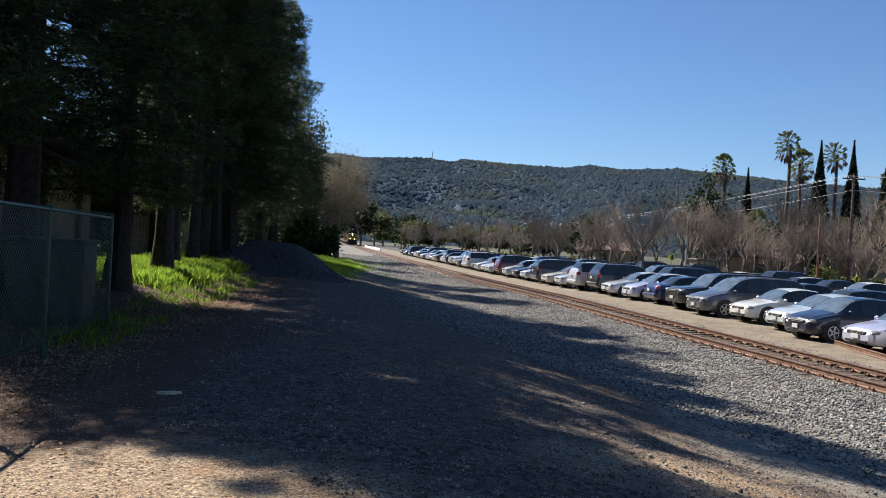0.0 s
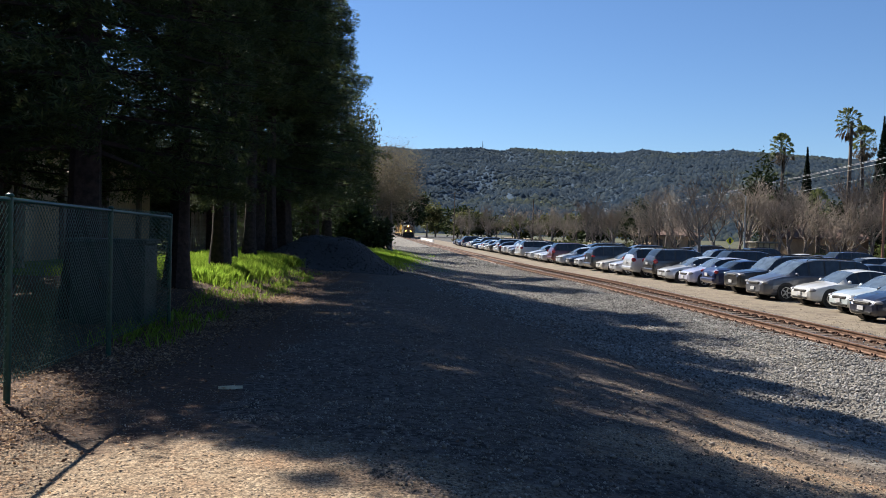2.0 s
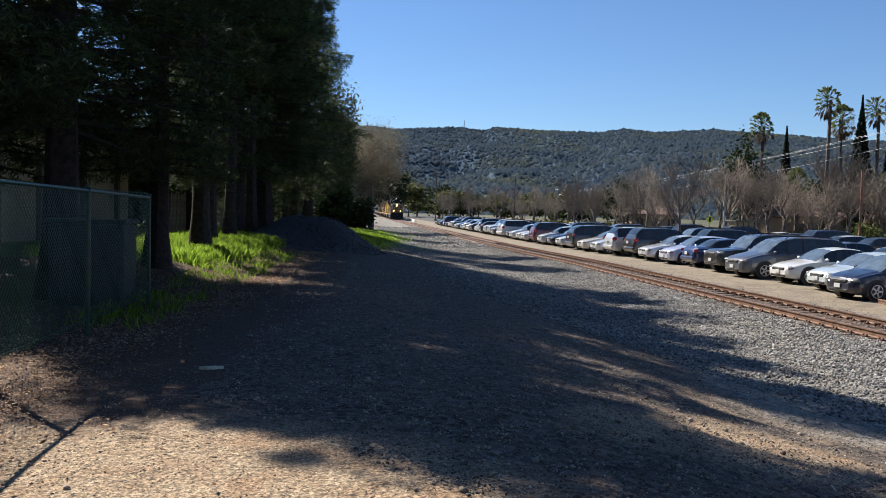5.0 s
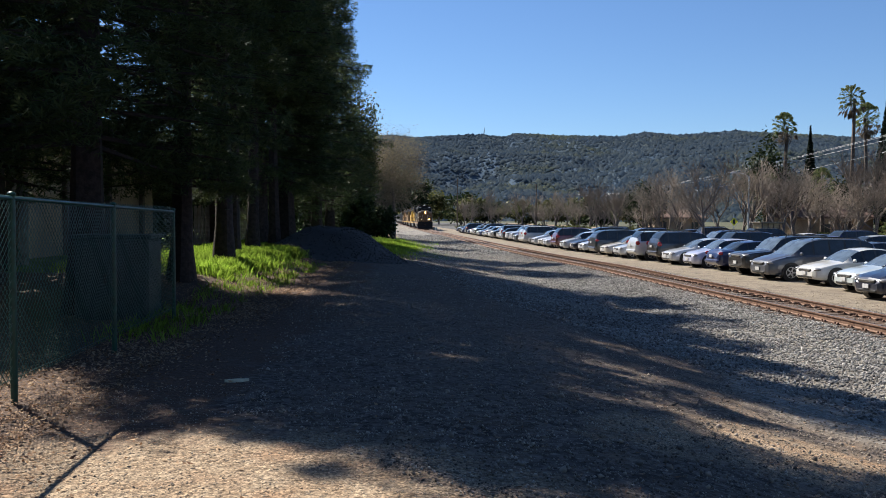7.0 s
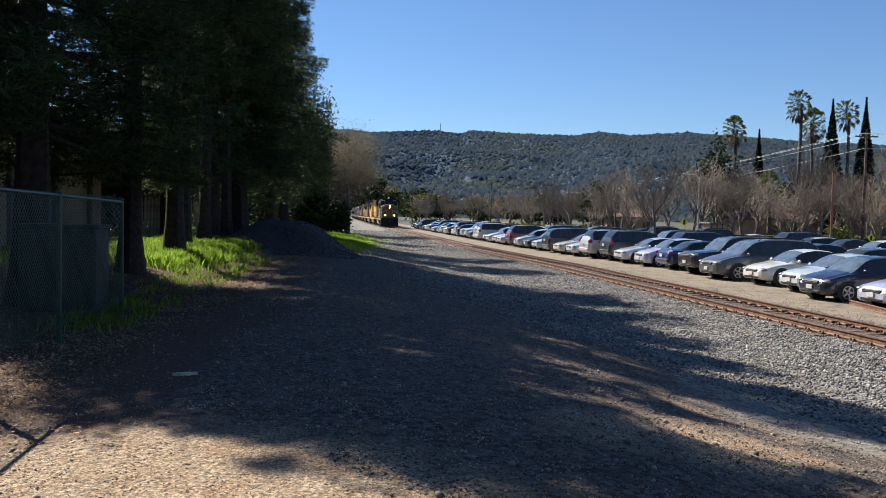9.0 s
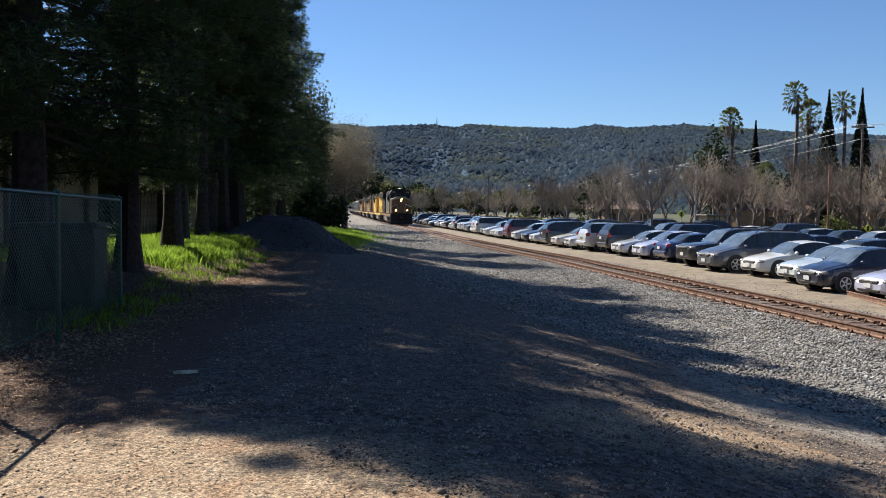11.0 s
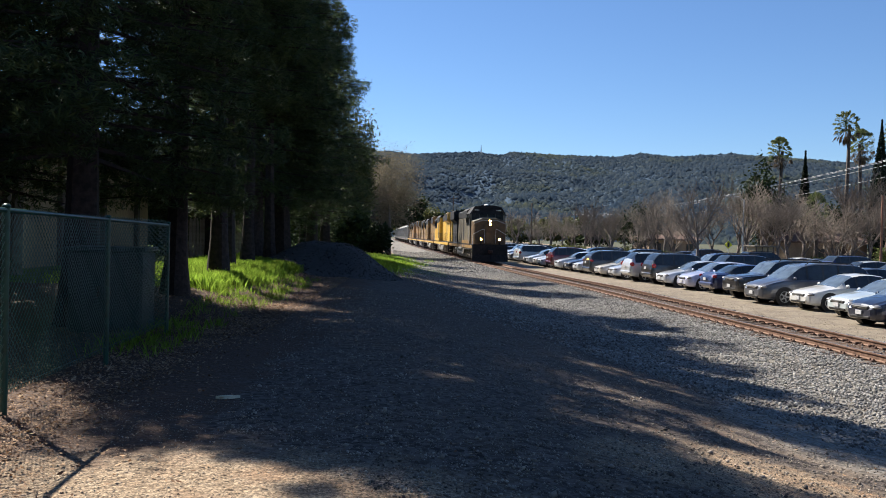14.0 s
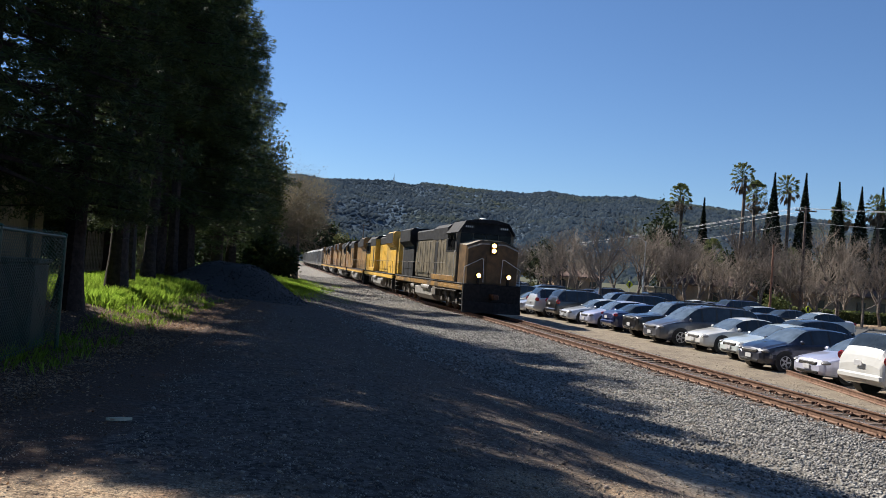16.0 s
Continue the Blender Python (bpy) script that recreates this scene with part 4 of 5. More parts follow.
def build_building():
    b = thing("tan_building", "long tan stucco building with a brown roof behind the trees", "building")
    part("wall", Form().box(-26, -13, 8, 41, -.2, 4.3, .03), M["stucco"], b)
    part("roof", Form().loft([[(-27, 7, 4.33), (-12, 7, 4.33), (-12, 42, 4.33), (-27, 42, 4.33)], [(-27, 7, 4.6), (-12, 7, 4.6), (-12, 42, 4.6), (-27, 42, 4.6)], [(-19.6, 9, 6.2), (-19.4, 9, 6.2), (-19.4, 40, 6.2), (-19.6, 40, 6.2)]]), M["roof"], b)
    part("fascia", Form().box(-12.05, -11.9, 7, 42, 4.25, 4.62, .01), M["trim"], b)
    for y in (10.4, 14.5, 18.6, 22.7, 26.8, 30.9, 35.0, 39.1):
        part("pilaster", Form().box(-12.995, -12.8, y - .14, y + .14, -.2, 4.28, .02), M["trim"], b)
    for y in (12.4, 20.6, 33.0):
        w = part("window", Form().box(-12.99, -12.9, y - .8, y + .8, 1.1, 2.4, .01), M["trim"], b)
        part("pane", Form().box(-12.895, -12.88, y - .72, y + .72, 1.18, 2.32, .004), M["glass"], w)
    wf = thing("wooden_fence", "weathered board fence of tall uneven planks", "fence")
    rng = random.Random(8)
    for i in range(70):
        y = 42 + i * .24
        x = -11.6 + .01 * i
        h = 1.95 + rng.uniform(-.12, .12)
        part("board", Form().box(-.012, .012, -.075 - rng.uniform(0, .03), .08, -.1, h, .006), M["plank"], wf, at=pose(x, y, ground_z(x, y), rng.uniform(-3, 3), rng.uniform(-1, 1), rng.uniform(-4, 4)))
    for z in (.5, 1.5):
        part("rail", Form().tube((-11.66, 42, z), (-10.95, 59, z), .04, .04, 4), M["plank"], wf)
    # small pale flat fragment with tapered ends, on the gravel
    wood = part("pale_fragment", Form().loft([[(x, y * w, z) for y, z in ((-.05, 0), (.05, 0), (.045, .025), (-.04, .03))] for x, w in ((-.13, .12), (-.09, .6), (-.03, .85), (.04, .95), (.07, .5), (.12, .15))]), surface("pale_fragment_surface", (.50, .45, .30), (.66, .60, .44), 12, .8, 0, .4, 40), at=pose(-1.93, 8.85, ground_z(-1.93, 8.85) + .004, 0, 0, 14))
    tagged(wood, "pale flat fragment lying on the gravel", "wood")


# ---- cars ----
SHAPES = {
    # x, half width, sill, belt, roof, roof half width
    "sedan": ([(0, .55, .34, .55, .57, .4), (.10, .74, .24, .66, .70, .55), (.45, .86, .20, .76, .81, .66), (1.15, .89, .19, .88, .95, .70), (1.95, .90, .19, .92, 1.37, .58), (2.55, .90, .19, .93, 1.45, .60), (3.25, .90, .19, .95, 1.39, .58), (3.95, .89, .20, .97, 1.06, .66), (4.45, .85, .24, .95, 1.02, .64), (4.62, .74, .32, .80, .86, .55), (4.68, .6, .4, .66, .68, .4)], 1.15, 1.95, 3.25, 3.95, .85, 3.68, .325),
    "hatch": ([(0, .55, .32, .56, .58, .4), (.10, .74, .22, .68, .72, .55), (.4, .86, .19, .80, .85, .66), (1.0, .88, .19, .92, .99, .70), (1.85, .89, .19, .96, 1.44, .58), (2.5, .89, .19, .98, 1.50, .60), (3.5, .88, .19, 1.0, 1.42, .58), (4.0, .86, .22, 1.02, 1.14, .62), (4.2, .80, .28, .95, 1.02, .6), (4.28, .66, .38, .72, .75, .5)], 1.0, 1.85, 3.5, 4.0, .82, 3.42, .32),
    "minivan": ([(0, .58, .34, .62, .64, .42), (.10, .80, .24, .76, .80, .58), (.45, .94, .20, .90, .95, .72), (1.0, .97, .19, 1.02, 1.08, .76), (1.95, .98, .19, 1.07, 1.66, .70), (2.7, .98, .19, 1.08, 1.76, .73), (4.3, .98, .19, 1.10, 1.73, .72), (4.85, .96, .2, 1.12, 1.55, .70), (5.08, .90, .26, 1.05, 1.2, .68), (5.14, .8, .4, .8, .84, .6)], 1.0, 1.95, 4.35, 4.95, .98, 3.98, .345),
    "suv": ([(0, .62, .44, .80, .83, .5), (.08, .82, .34, .94, .98, .62), (.4, .92, .30, 1.02, 1.07, .72), (1.25, .95, .29, 1.10, 1.16, .76), (1.95, .95, .29, 1.14, 1.70, .68), (2.6, .95, .29, 1.15, 1.79, .70), (4.2, .95, .29, 1.17, 1.76, .69), (4.55, .93, .32, 1.16, 1.45, .68), (4.72, .88, .38, 1.05, 1.12, .68), (4.78, .78, .48, .85, .9, .6)], 1.25, 1.95, 4.2, 4.6, .92, 3.75, .375),
}


def car(shape, colour, label):
    """A parked car: nose at x = 0, tail towards +x, on z = 0."""
    st, cowl, rf, rr, deck, ax0, ax1, wr = SHAPES[shape]
    st = np.array(st)
    L = st[-1, 0]
    nm = {"sedan": "sedan", "hatch": "hatchback_car", "minivan": "minivan", "suv": "suv"}[shape]
    c = thing(nm, label, "car", "cars parked beside the track")
    xs0 = st[:, 0]

    def along(x, i):
        """Smooth monotone curve through the stations."""
        j = int(np.clip(np.searchsorted(xs0, x) - 1, 0, len(xs0) - 2))
        d = np.diff(st[:, i]) / np.diff(xs0)
        tan = [d[0]] + [0 if a * b <= 0 else 2 * a * b / (a + b) for a, b in zip(d, d[1:])] + [d[-1]]
        h = xs0[j + 1] - xs0[j]
        u = (x - xs0[j]) / h
        return (2 * u ** 3 - 3 * u * u + 1) * st[j, i] + (u ** 3 - 2 * u * u + u) * h * tan[j] + (3 * u * u - 2 * u ** 3) * st[j + 1, i] + (u ** 3 - u * u) * h * tan[j + 1]
    pillars = np.linspace(rf + .1, rr - .12, 3 if shape in ("sedan", "hatch") else 4)
    xs = sorted(set(np.round(np.concatenate([st[:, 0], np.linspace(0, L, 40), [.03, .06, L - .03, L - .06, cowl, rf, rr, deck], pillars - .04, pillars + .04, [.22, .3]]), 3)))
    pillar, roof = {}, Form()
    body, screen, rear, side = Form(), Form(), Form(), [Form() for _ in range(2 * (len(pillars) + 1))]
    rings = []
    for x in xs:
        w, zb, zh, zt, rw = (along(x, i) for i in range(1, 6))
        g = zh - zb
        half = [(0, zb + .02), (w * .80, zb), (w * .94, zb + .04), (w * .985, zb + .2 * g), (w, zb + .42 * g), (w * .995, zb + .62 * g), (w * .98, zh - .2 * g), (w * .965, zh - .07 * g), (w * .925, zh), (rw + .02, zt - .035), (rw - .10, zt), (0, zt + .025)]
        rings.append([(x, y, z) for y, z in half])
    k = len(rings[0])
    for sg in (1, -1):
        for j in range(len(xs) - 1):
            xm = (xs[j] + xs[j + 1]) / 2
            for i in range(k - 1):
                q = [rings[j][i], rings[j + 1][i], rings[j + 1][i + 1], rings[j][i + 1]]
                q = [(x, y * sg, z) for x, y, z in q]
                if sg < 0:
                    q = q[::-1]
                tgt = body
                if i >= k - 3 and cowl < xm < rf:
                    tgt = screen
                elif i >= k - 3 and rf < xm < rr:
                    tgt = roof
                elif i >= k - 3 and rr < xm < deck:
                    tgt = rear
                elif i == k - 4 and cowl + .45 * (rf - cowl) < xm < deck - .15 and any(abs(xm - p) < .042 for p in pillars):
                    tgt = pillar.setdefault((int(np.argmin(abs(pillars - xm))), sg), Form())
                elif i == k - 4 and cowl + .45 * (rf - cowl) < xm < deck - .15:
                    tgt = side[int(np.searchsorted(pillars, xm)) * 2 + (sg < 0)]
                tgt.add(q, [(0, 1, 2, 3)])
    for end in (0, -1):
        r = rings[end]
        body.add(r + [(x, -y, z) for x, y, z in r[::-1][1:-1]], [tuple(range(2 * k - 2))])
    part("body", body, CAR[colour], c, soft=True)
    part("roof", roof, CAR[colour], c, soft=True)
    for f in pillar.values():
        part("window_pillar", f, M["black"], c, "dark window pillar")
    part("windshield", screen, M["windshield"], c, soft=True)
    part("rear_window", rear, M["glass"], c, soft=True)
    for s in side:
        if s.f:
            part("side_window", s, M["glass"], c, soft=True)
    w0 = float(np.interp(ax0, st[:, 0], st[:, 1]))
    for ax in (ax0, ax1):
        for sg in (1, -1):
            part("wheel_well", Form().tube((ax, sg * (w0 - .3), wr + .02), (ax, sg * (w0 + .004), wr + .02), wr + .065, None, 20), M["black"], c)
            tyre = Form()
            rg = []
            for yy, r in ((w0 - .2, wr * .7), (w0 - .2, wr * .95), (w0 - .17, wr), (w0 - .02, wr), (w0 + .012, wr * .95), (w0 + .014, wr * .68)):
                rg.append([(ax + r * math.cos(2 * math.pi * i / 22), sg * yy, wr + r * math.sin(2 * math.pi * i / 22)) for i in range(22)])
            wheel = part("wheel", tyre.loft(rg), M["tyre"], c, soft=True)
            rim = Form()
            for i in range(5):
                a = 2 * math.pi * i / 5
                d, u = Vector((math.cos(a), 0, math.sin(a))), Vector((-math.sin(a), 0, math.cos(a)))
                o = Vector((ax, sg * (w0 + .018), wr))
                rim.loft([[o + d * .03 - u * .04, o + d * .03 + u * .04, o + d * .03 + u * .04 + Vector((0, -sg * .03, 0)), o + d * .03 - u * .04 + Vector((0, -sg * .03, 0))], [o + d * wr * .66 - u * .03, o + d * wr * .66 + u * .03, o + d * wr * .66 + u * .03 + Vector((0, -sg * .03, 0)), o + d * wr * .66 - u * .03 + Vector((0, -sg * .03, 0))]])
            rg = [[(ax + r * math.cos(2 * math.pi * i / 20), sg * yy, wr + r * math.sin(2 * math.pi * i / 20)) for i in range(20)] for yy, r in ((w0 + .005, wr * .69), (w0 + .022, wr * .69), (w0 + .022, wr * .62), (w0 + .005, wr * .62))]
            rim.loft(rg, False)
            part("rim", rim, M["rim"], wheel)
    zl = float(np.interp(.2, st[:, 0], st[:, 3]))
    wn = float(np.interp(.16, st[:, 0], st[:, 1]))
    wt, zt_ = float(np.interp(L - .12, st[:, 0], st[:, 1])), float(np.interp(L - .2, st[:, 0], st[:, 3]))
    for sg in (1, -1):
        part("headlight", Form().ball((.20, sg * (wn - .13), zl - .055), (.19, .17, .075), 12, 6), M["headlamp"], c, soft=True)
        part("taillight", Form().ball((L - .15, sg * (wt - .005), zt_ - .07), (.15, .06, .08 if shape != "suv" else .13), 12, 6), M["taillamp"], c, soft=True)
        m_ = part("mirror", Form().ball((cowl + .38, sg * (w0 + .08), float(np.interp(cowl + .38, st[:, 0], st[:, 3])) + .09), (.06, .11, .075), 10, 6), CAR[colour], c, soft=True)
        hx = float(np.mean(pillars))
        part("door_handle", Form().box(hx - .16, hx - .02, sg * w0 * 1.0 - .015, sg * w0 * 1.0 + .02, .82 * zl + .2, .82 * zl + .23, .006), CAR[colour], c)
    zb = float(st[1, 2])
    g = part("grille", Form().box(-.012, .12, -.42, .42, zl - .17, zl - .04, .03), M["black"], c)
    part("grille_bar", Form().box(-.02, -.008, -.36, .36, zl - .12, zl - .105, .005), M["under"], g)
    part("lower_intake", Form().box(-.008, .14, -.5, .5, zb + .04, zb + .15, .03), M["black"], c)
    part("front_bumper", Form().loft([[(.0 + .25 * (y / .78) ** 2 * .8 - .02, y, z) for z in (zb + .19, zb + .29)] + [(.14 + .25 * (y / .78) ** 2, y, z) for z in (zb + .29, zb + .19)] for y in (-.76, -.5, -.25, 0, .25, .5, .76)]), CAR[colour], c, soft=True)
    part("rear_bumper", Form().box(L - .14, L + .05, -wt + .04, wt - .04, zb + .12, zb + .32, .05), CAR[colour], c)
    part("number_plate", Form().box(-.04, -.022, -.15, .15, zb + .17, zb + .31, .003), M["plate"], c, "plain white plate")
    part("number_plate", Form().box(L + .05, L + .065, -.15, .15, zt_ - .28, zt_ - .13, .003), M["plate"], c, "plain white plate")
    if shape in ("suv", "minivan"):
        for sg in (1, -1):
            zt = float(st[5, 4])
            part("roof_rail", Form().path([(rf + .15, sg * .6, zt - .05), (rf + .3, sg * .6, zt + .05), (rr - .2, sg * .6, zt + .04), (rr, sg * .6, zt - .04)], .018), M["black"], c)
    return c


WORDS = {"silver": "silver", "white": "white", "pearl": "champagne", "grey": "mid-grey", "black": "black", "navy": "dark navy", "blue": "blue", "maroon": "dark maroon", "lavender": "lavender-silver", "palegreen": "pale green-silver", "slate": "dark slate"}
# the row beside the track, from the near end: shape, colour, tail towards the track or not
ROW = [("suv", "white", 1), ("sedan", "lavender", 0), ("hatch", "navy", 0), ("sedan", "palegreen", 0), ("sedan", "white", 0), ("minivan", "grey", 0), ("suv", "black", 0), ("sedan", "blue", 1),
       ("hatch", "lavender", 0), ("sedan", "silver", 0), ("suv", "black", 1), ("suv", "silver", 1), ("sedan", "silver", 0), ("sedan", "pearl", 0), ("minivan", "slate", 1), ("sedan", "silver", 0), ("sedan", "navy", 0), ("hatch", "silver", 0), ("suv", "maroon", 1), ("sedan", "silver", 0), ("sedan", "pearl", 0), ("hatch", "silver", 0), ("sedan", "slate", 0), ("suv", "white", 1), ("minivan", "silver", 1)]


def build_cars():
    made = {}
    rng = random.Random(17)

    def put(shape, colour, tail, y, s):
        L = SHAPES[shape][0][-1][0]
        slope = (track_mid(y + 2) - track_mid(y - 2)) / 4
        ang = -math.degrees(math.atan(slope)) * 1.0
        d = Vector((math.cos(radians(ang)), math.sin(radians(ang)), 0))
        o = Vector((track_mid(y), y, 0)) + d * s
        rz = ang
        if tail:
            o, rz = o + d * L, ang + 180
        o.z = ground_z(o.x, o.y) + .005
        m = pose(o.x, o.y, o.z, 0, 0, rz + rng.uniform(-1.2, 1.2))
        key = (shape, colour)
        if key not in made:
            kind = {"sedan": "four-door sedan", "hatch": "hatchback", "minivan": "minivan", "suv": "tall sport utility car"}[shape]
            made[key] = car(shape, colour, f"{WORDS[colour]} {kind} parked on the dirt lot")
            made[key].matrix_basis = m
        else:
            copy_thing(made[key], m)
    y = ROW_START
    for i in range(50):
        if i < len(ROW):
            sh, co, tail = ROW[i]
        else:
            sh, co, tail = rng.choice(["sedan", "sedan", "suv", "hatch", "minivan"]), rng.choice(["silver", "white", "grey", "slate", "pearl", "black", "silver", "navy", "white", "blue"]), rng.random() < .3
        put(sh, co, tail, y, (SET_BACK[i] if i < len(SET_BACK) else 4.55 + rng.uniform(-.12, .2)))
        y += ROW_STEP
    # second and third rows, across the aisle
    for s, y0, n in ((10.4, 17, 30), (21.5, 24, 24)):
        for i in range(n):
            if rng.random() < (0 if i < 4 else .5 if i < 9 else .8):
                put(rng.choice(["sedan", "sedan", "hatch", "suv", "minivan"]), rng.choice(["silver", "navy", "grey", "slate", "black", "white", "blue", "slate"]), rng.random() < .5, y0 + 2.75 * i, s)


ROW_START, ROW_STEP = 21.6, 2.74
SET_BACK = (4.15, 4.6, 4.4, 5.4, 5.5, 5.0, 5.35, 5.5, 5.4, 5.3, 5.5, 5.2, 5.1, 5.0, 5.0, 4.9, 4.9)


# ---- train ----
def locomotive(body, lower, nose, label, lit):
    """Nose at y = 0 towards -y, rail top at z = 0."""
    t = thing("locomotive", label, "locomotive", "train")
    L = 22.2
    part("frame", Form().box(-1.5, 1.5, .75, L - .6, 1.12, 1.42, .03), M[lower], t, "long sill")
    part("walkway", Form().box(-1.53, 1.53, .7, L - .55, 1.425, 1.5, .02), M["soot"], t)
    # short hood with sloped crown
    w = 1.42
    prof = lambda y, z0, zs, zc, ww: [(-ww, y, z0), (ww, y, z0), (ww, y, zs), (ww * .45, y, zc), (-ww * .45, y, zc), (-ww, y, zs)]
    part("nose", Form().loft([prof(.78, 1.5, 3.22, 3.5, w * .92), prof(.95, 1.5, 3.36, 3.66, w * .97), prof(2.6, 1.5, 3.45, 3.75, w)]), M[nose], t, "broad nose with a gabled top")
    # sunlight on the nose top is put into its paler colour
    part("nose_top", Form().loft([[(-w * .97, .93, 3.37), (-w * .44, .93, 3.675), (w * .44, .93, 3.675), (w * .97, .93, 3.37)], [(-w * 1.0, 2.6, 3.46), (-w * .46, 2.6, 3.765), (w * .46, 2.6, 3.765), (w * 1.0, 2.6, 3.46)]], False, False), M["lpale"], t, "nose top with sunlight painted in as a paler tone")
    # added pale strip imitates the bright sunlit edge of the nose
    part("sunlit_nose_edge", Form().loft([[(x, y, z + dz) for y in (.725, .775)] + [(x, y, z + .07 + dz) for y in (.775, .725)] for x, z, dz in ((-1.33, 3.2, 0), (-.62, 3.46, 0), (.62, 3.46, 0), (1.33, 3.2, 0))]), M["tank"], t, "pale strip painted for the sunlit nose edge")
    part("nose_door", Form().box(-.33, .33, .74, .785, 1.55, 2.95, .01), M[nose], t)
    cabp = lambda y, k: [(-1.52, y, 1.5), (1.52, y, 1.5), (1.52, y, 4.05), (1.12 * k, y, 4.62), (.5 * k, y, 4.74), (-.5 * k, y, 4.74), (-1.12 * k, y, 4.62), (-1.52, y, 4.05)]
    cab = part("cab", Form().loft([cabp(2.45, .97), cabp(2.6, 1), cabp(4.9, 1)]), M[body], t)
    part("cab_roof", Form().loft([[(-1.56, y, 4.06), (-1.16, y, 4.66), (-.5, y, 4.79), (.5, y, 4.79), (1.16, y, 4.66), (1.56, y, 4.06), (1.5, y, 4.04), (1.1, y, 4.60), (-1.1, y, 4.60), (-1.5, y, 4.04)] for y in (2.2, 5.0)]), M["lroof"], cab, "dark curved cab roof")
    part("cab_upper", Form().loft([[(-1.535, y, 3.05), (1.535, y, 3.05), (1.535, y, 4.06), (1.14, y, 4.64), (-1.14, y, 4.64), (-1.535, y, 4.06)] for y in (2.46, 5.0)]), M["lroof"], cab, "dark window band of the cab")
    part("brow", Form().loft([[(-1.38, y, 4.05), (1.38, y, 4.05), (1.1, y, 4.58), (.5, y, 4.7), (-.5, y, 4.7), (-1.1, y, 4.58)] for y in (2.37, 2.449)]), M["lroof"], cab)
    for x0, x1 in ((-1.36, -.72), (-.66, -.03), (.03, .66), (.72, 1.36)):
        part("windshield", Form().box(x0, x1, 2.40, 2.444, 3.55 if abs(x0 + x1) > 1 else 3.80, 4.04, .01), M["cabglass"], cab)
    for sg in (1, -1):
        for y0 in (2.9, 3.85):
            part("side_window", Form().box(min(sg * 1.54, sg * 1.56), max(sg * 1.54, sg * 1.56), y0, y0 + .75, 3.15, 3.95, .01), M["cabglass"], cab)
        part("number_board", Form().box(sg * .95 - .28, sg * .95 + .28, 2.33, 2.368, 4.3, 4.45, .008), M["black"], cab, "dark board with pale bars")
        for i in range(4):
            part("bar", Form().box(sg * .95 - .2 + i * .11, sg * .95 - .13 + i * .11, 2.322, 2.329, 4.33, 4.42, .002), M["whiterail"], cab)
    # long hood in sections
    part("equipment_cab", Form().box(-1.46, 1.46, 4.92, 8.9, 1.5, 4.35, .06), M[body], t)
    for sg in (1, -1):
        x0, x1 = sorted((sg * 1.47, sg * 1.545))
        part("lower_panel", Form().box(x0, x1, 2.5, 8.85, 1.52, 1.8, .01), M["ly1" if lit else body], t)
    part("engine_hood", Form().box(-1.05, 1.05, 8.92, 16.4, 1.5, 4.3, .08), M[body], t)
    part("radiator", Form().loft([[(-1.2, y, 1.5), (1.2, y, 1.5), (1.2, y, 3.5), (1.52, y, 3.8), (1.52, y, 4.55), (1.3, y, 4.7), (-1.3, y, 4.7), (-1.52, y, 4.55), (-1.52, y, 3.8), (-1.2, y, 3.5)] for y in (16.42, 20.6)]), M["lroof" if lit else body], t, "flared radiator wings")
    part("radiator_screen", Form().box(-1.54, 1.54, 16.5, 20.5, 3.8, 4.6, .02), M["lroof"], t)
    part("rear_hood", Form().box(-1.1, 1.1, 20.6, 21.5, 1.5, 4.2, .08), M[body], t)
    part("hood_roof", Form().box(-1.09, 1.09, 8.9, 16.4, 3.78, 4.5, .1), M["lroof"], t)
    part("equipment_roof", Form().loft([[(-1.49, y, 3.75), (-1.49, y, 4.38), (-1.2, y, 4.6), (1.2, y, 4.6), (1.49, y, 4.38), (1.49, y, 3.75)] for y in (5.0, 8.85)]), M["lroof"], t)
    part("horn_cluster", Form().tube((0, 6.0, 4.6), (0, 6.0, 4.8), .05).tube((-.16, 5.7, 4.83), (-.16, 6.2, 4.83), .07, .03, 10).tube((0, 5.6, 4.86), (0, 6.2, 4.86), .08, .03, 10).tube((.16, 5.7, 4.83), (.16, 6.2, 4.83), .07, .03, 10), M["galv"], t)
    part("antenna_dome", Form().ball((0, 3.3, 4.82), (.22, .28, .1)), M["whiterail"], t, soft=True)
    part("exhaust_stack", Form().box(-.4, .4, 12.4, 13.4, 4.5, 4.72, .03), M["soot"], t)
    for i in range(9):
        for sg in (1, -1):
            x = sg * 1.06
            y = 9.2 + i * .8
            part("hood_door", Form().box(min(x, x + sg * .02), max(x, x + sg * .02), y, y + .7, 1.75, 3.75, .008), M[lower if i % 4 == 1 and not lit else body], t)
    for i in range(5):
        for sg in (1, -1):
            x = sg * 1.465
            part("louvre_door", Form().box(min(x, x + sg * .02), max(x, x + sg * .02), 5.1 + i * .76, 5.76 + i * .76, 1.7, 3.6 if i % 2 else 4.0, .008), M[body if i != 3 else "lroof"], t)
    part("stripe", Form().box(-1.512, 1.512, .9, L - .8, 1.16, 1.30, .004), M["ly1" if lit else "ly2"], t, "yellow sill stripe")
    # pilot, plough, couplers
    part("pilot", Form().box(-1.5, 1.5, .5, .78, .55, 1.5, .03), M["soot"], t)
    part("snow_plough", Form().loft([[(-1.5, .5, .62), (0, .15, .62), (1.5, .5, .62), (1.5, .7, .62), (-1.5, .7, .62)], [(-1.52, .38, .1), (0, -.05, .1), (1.52, .38, .1), (1.5, .7, .1), (-1.5, .7, .1)]]), M["soot"], t)
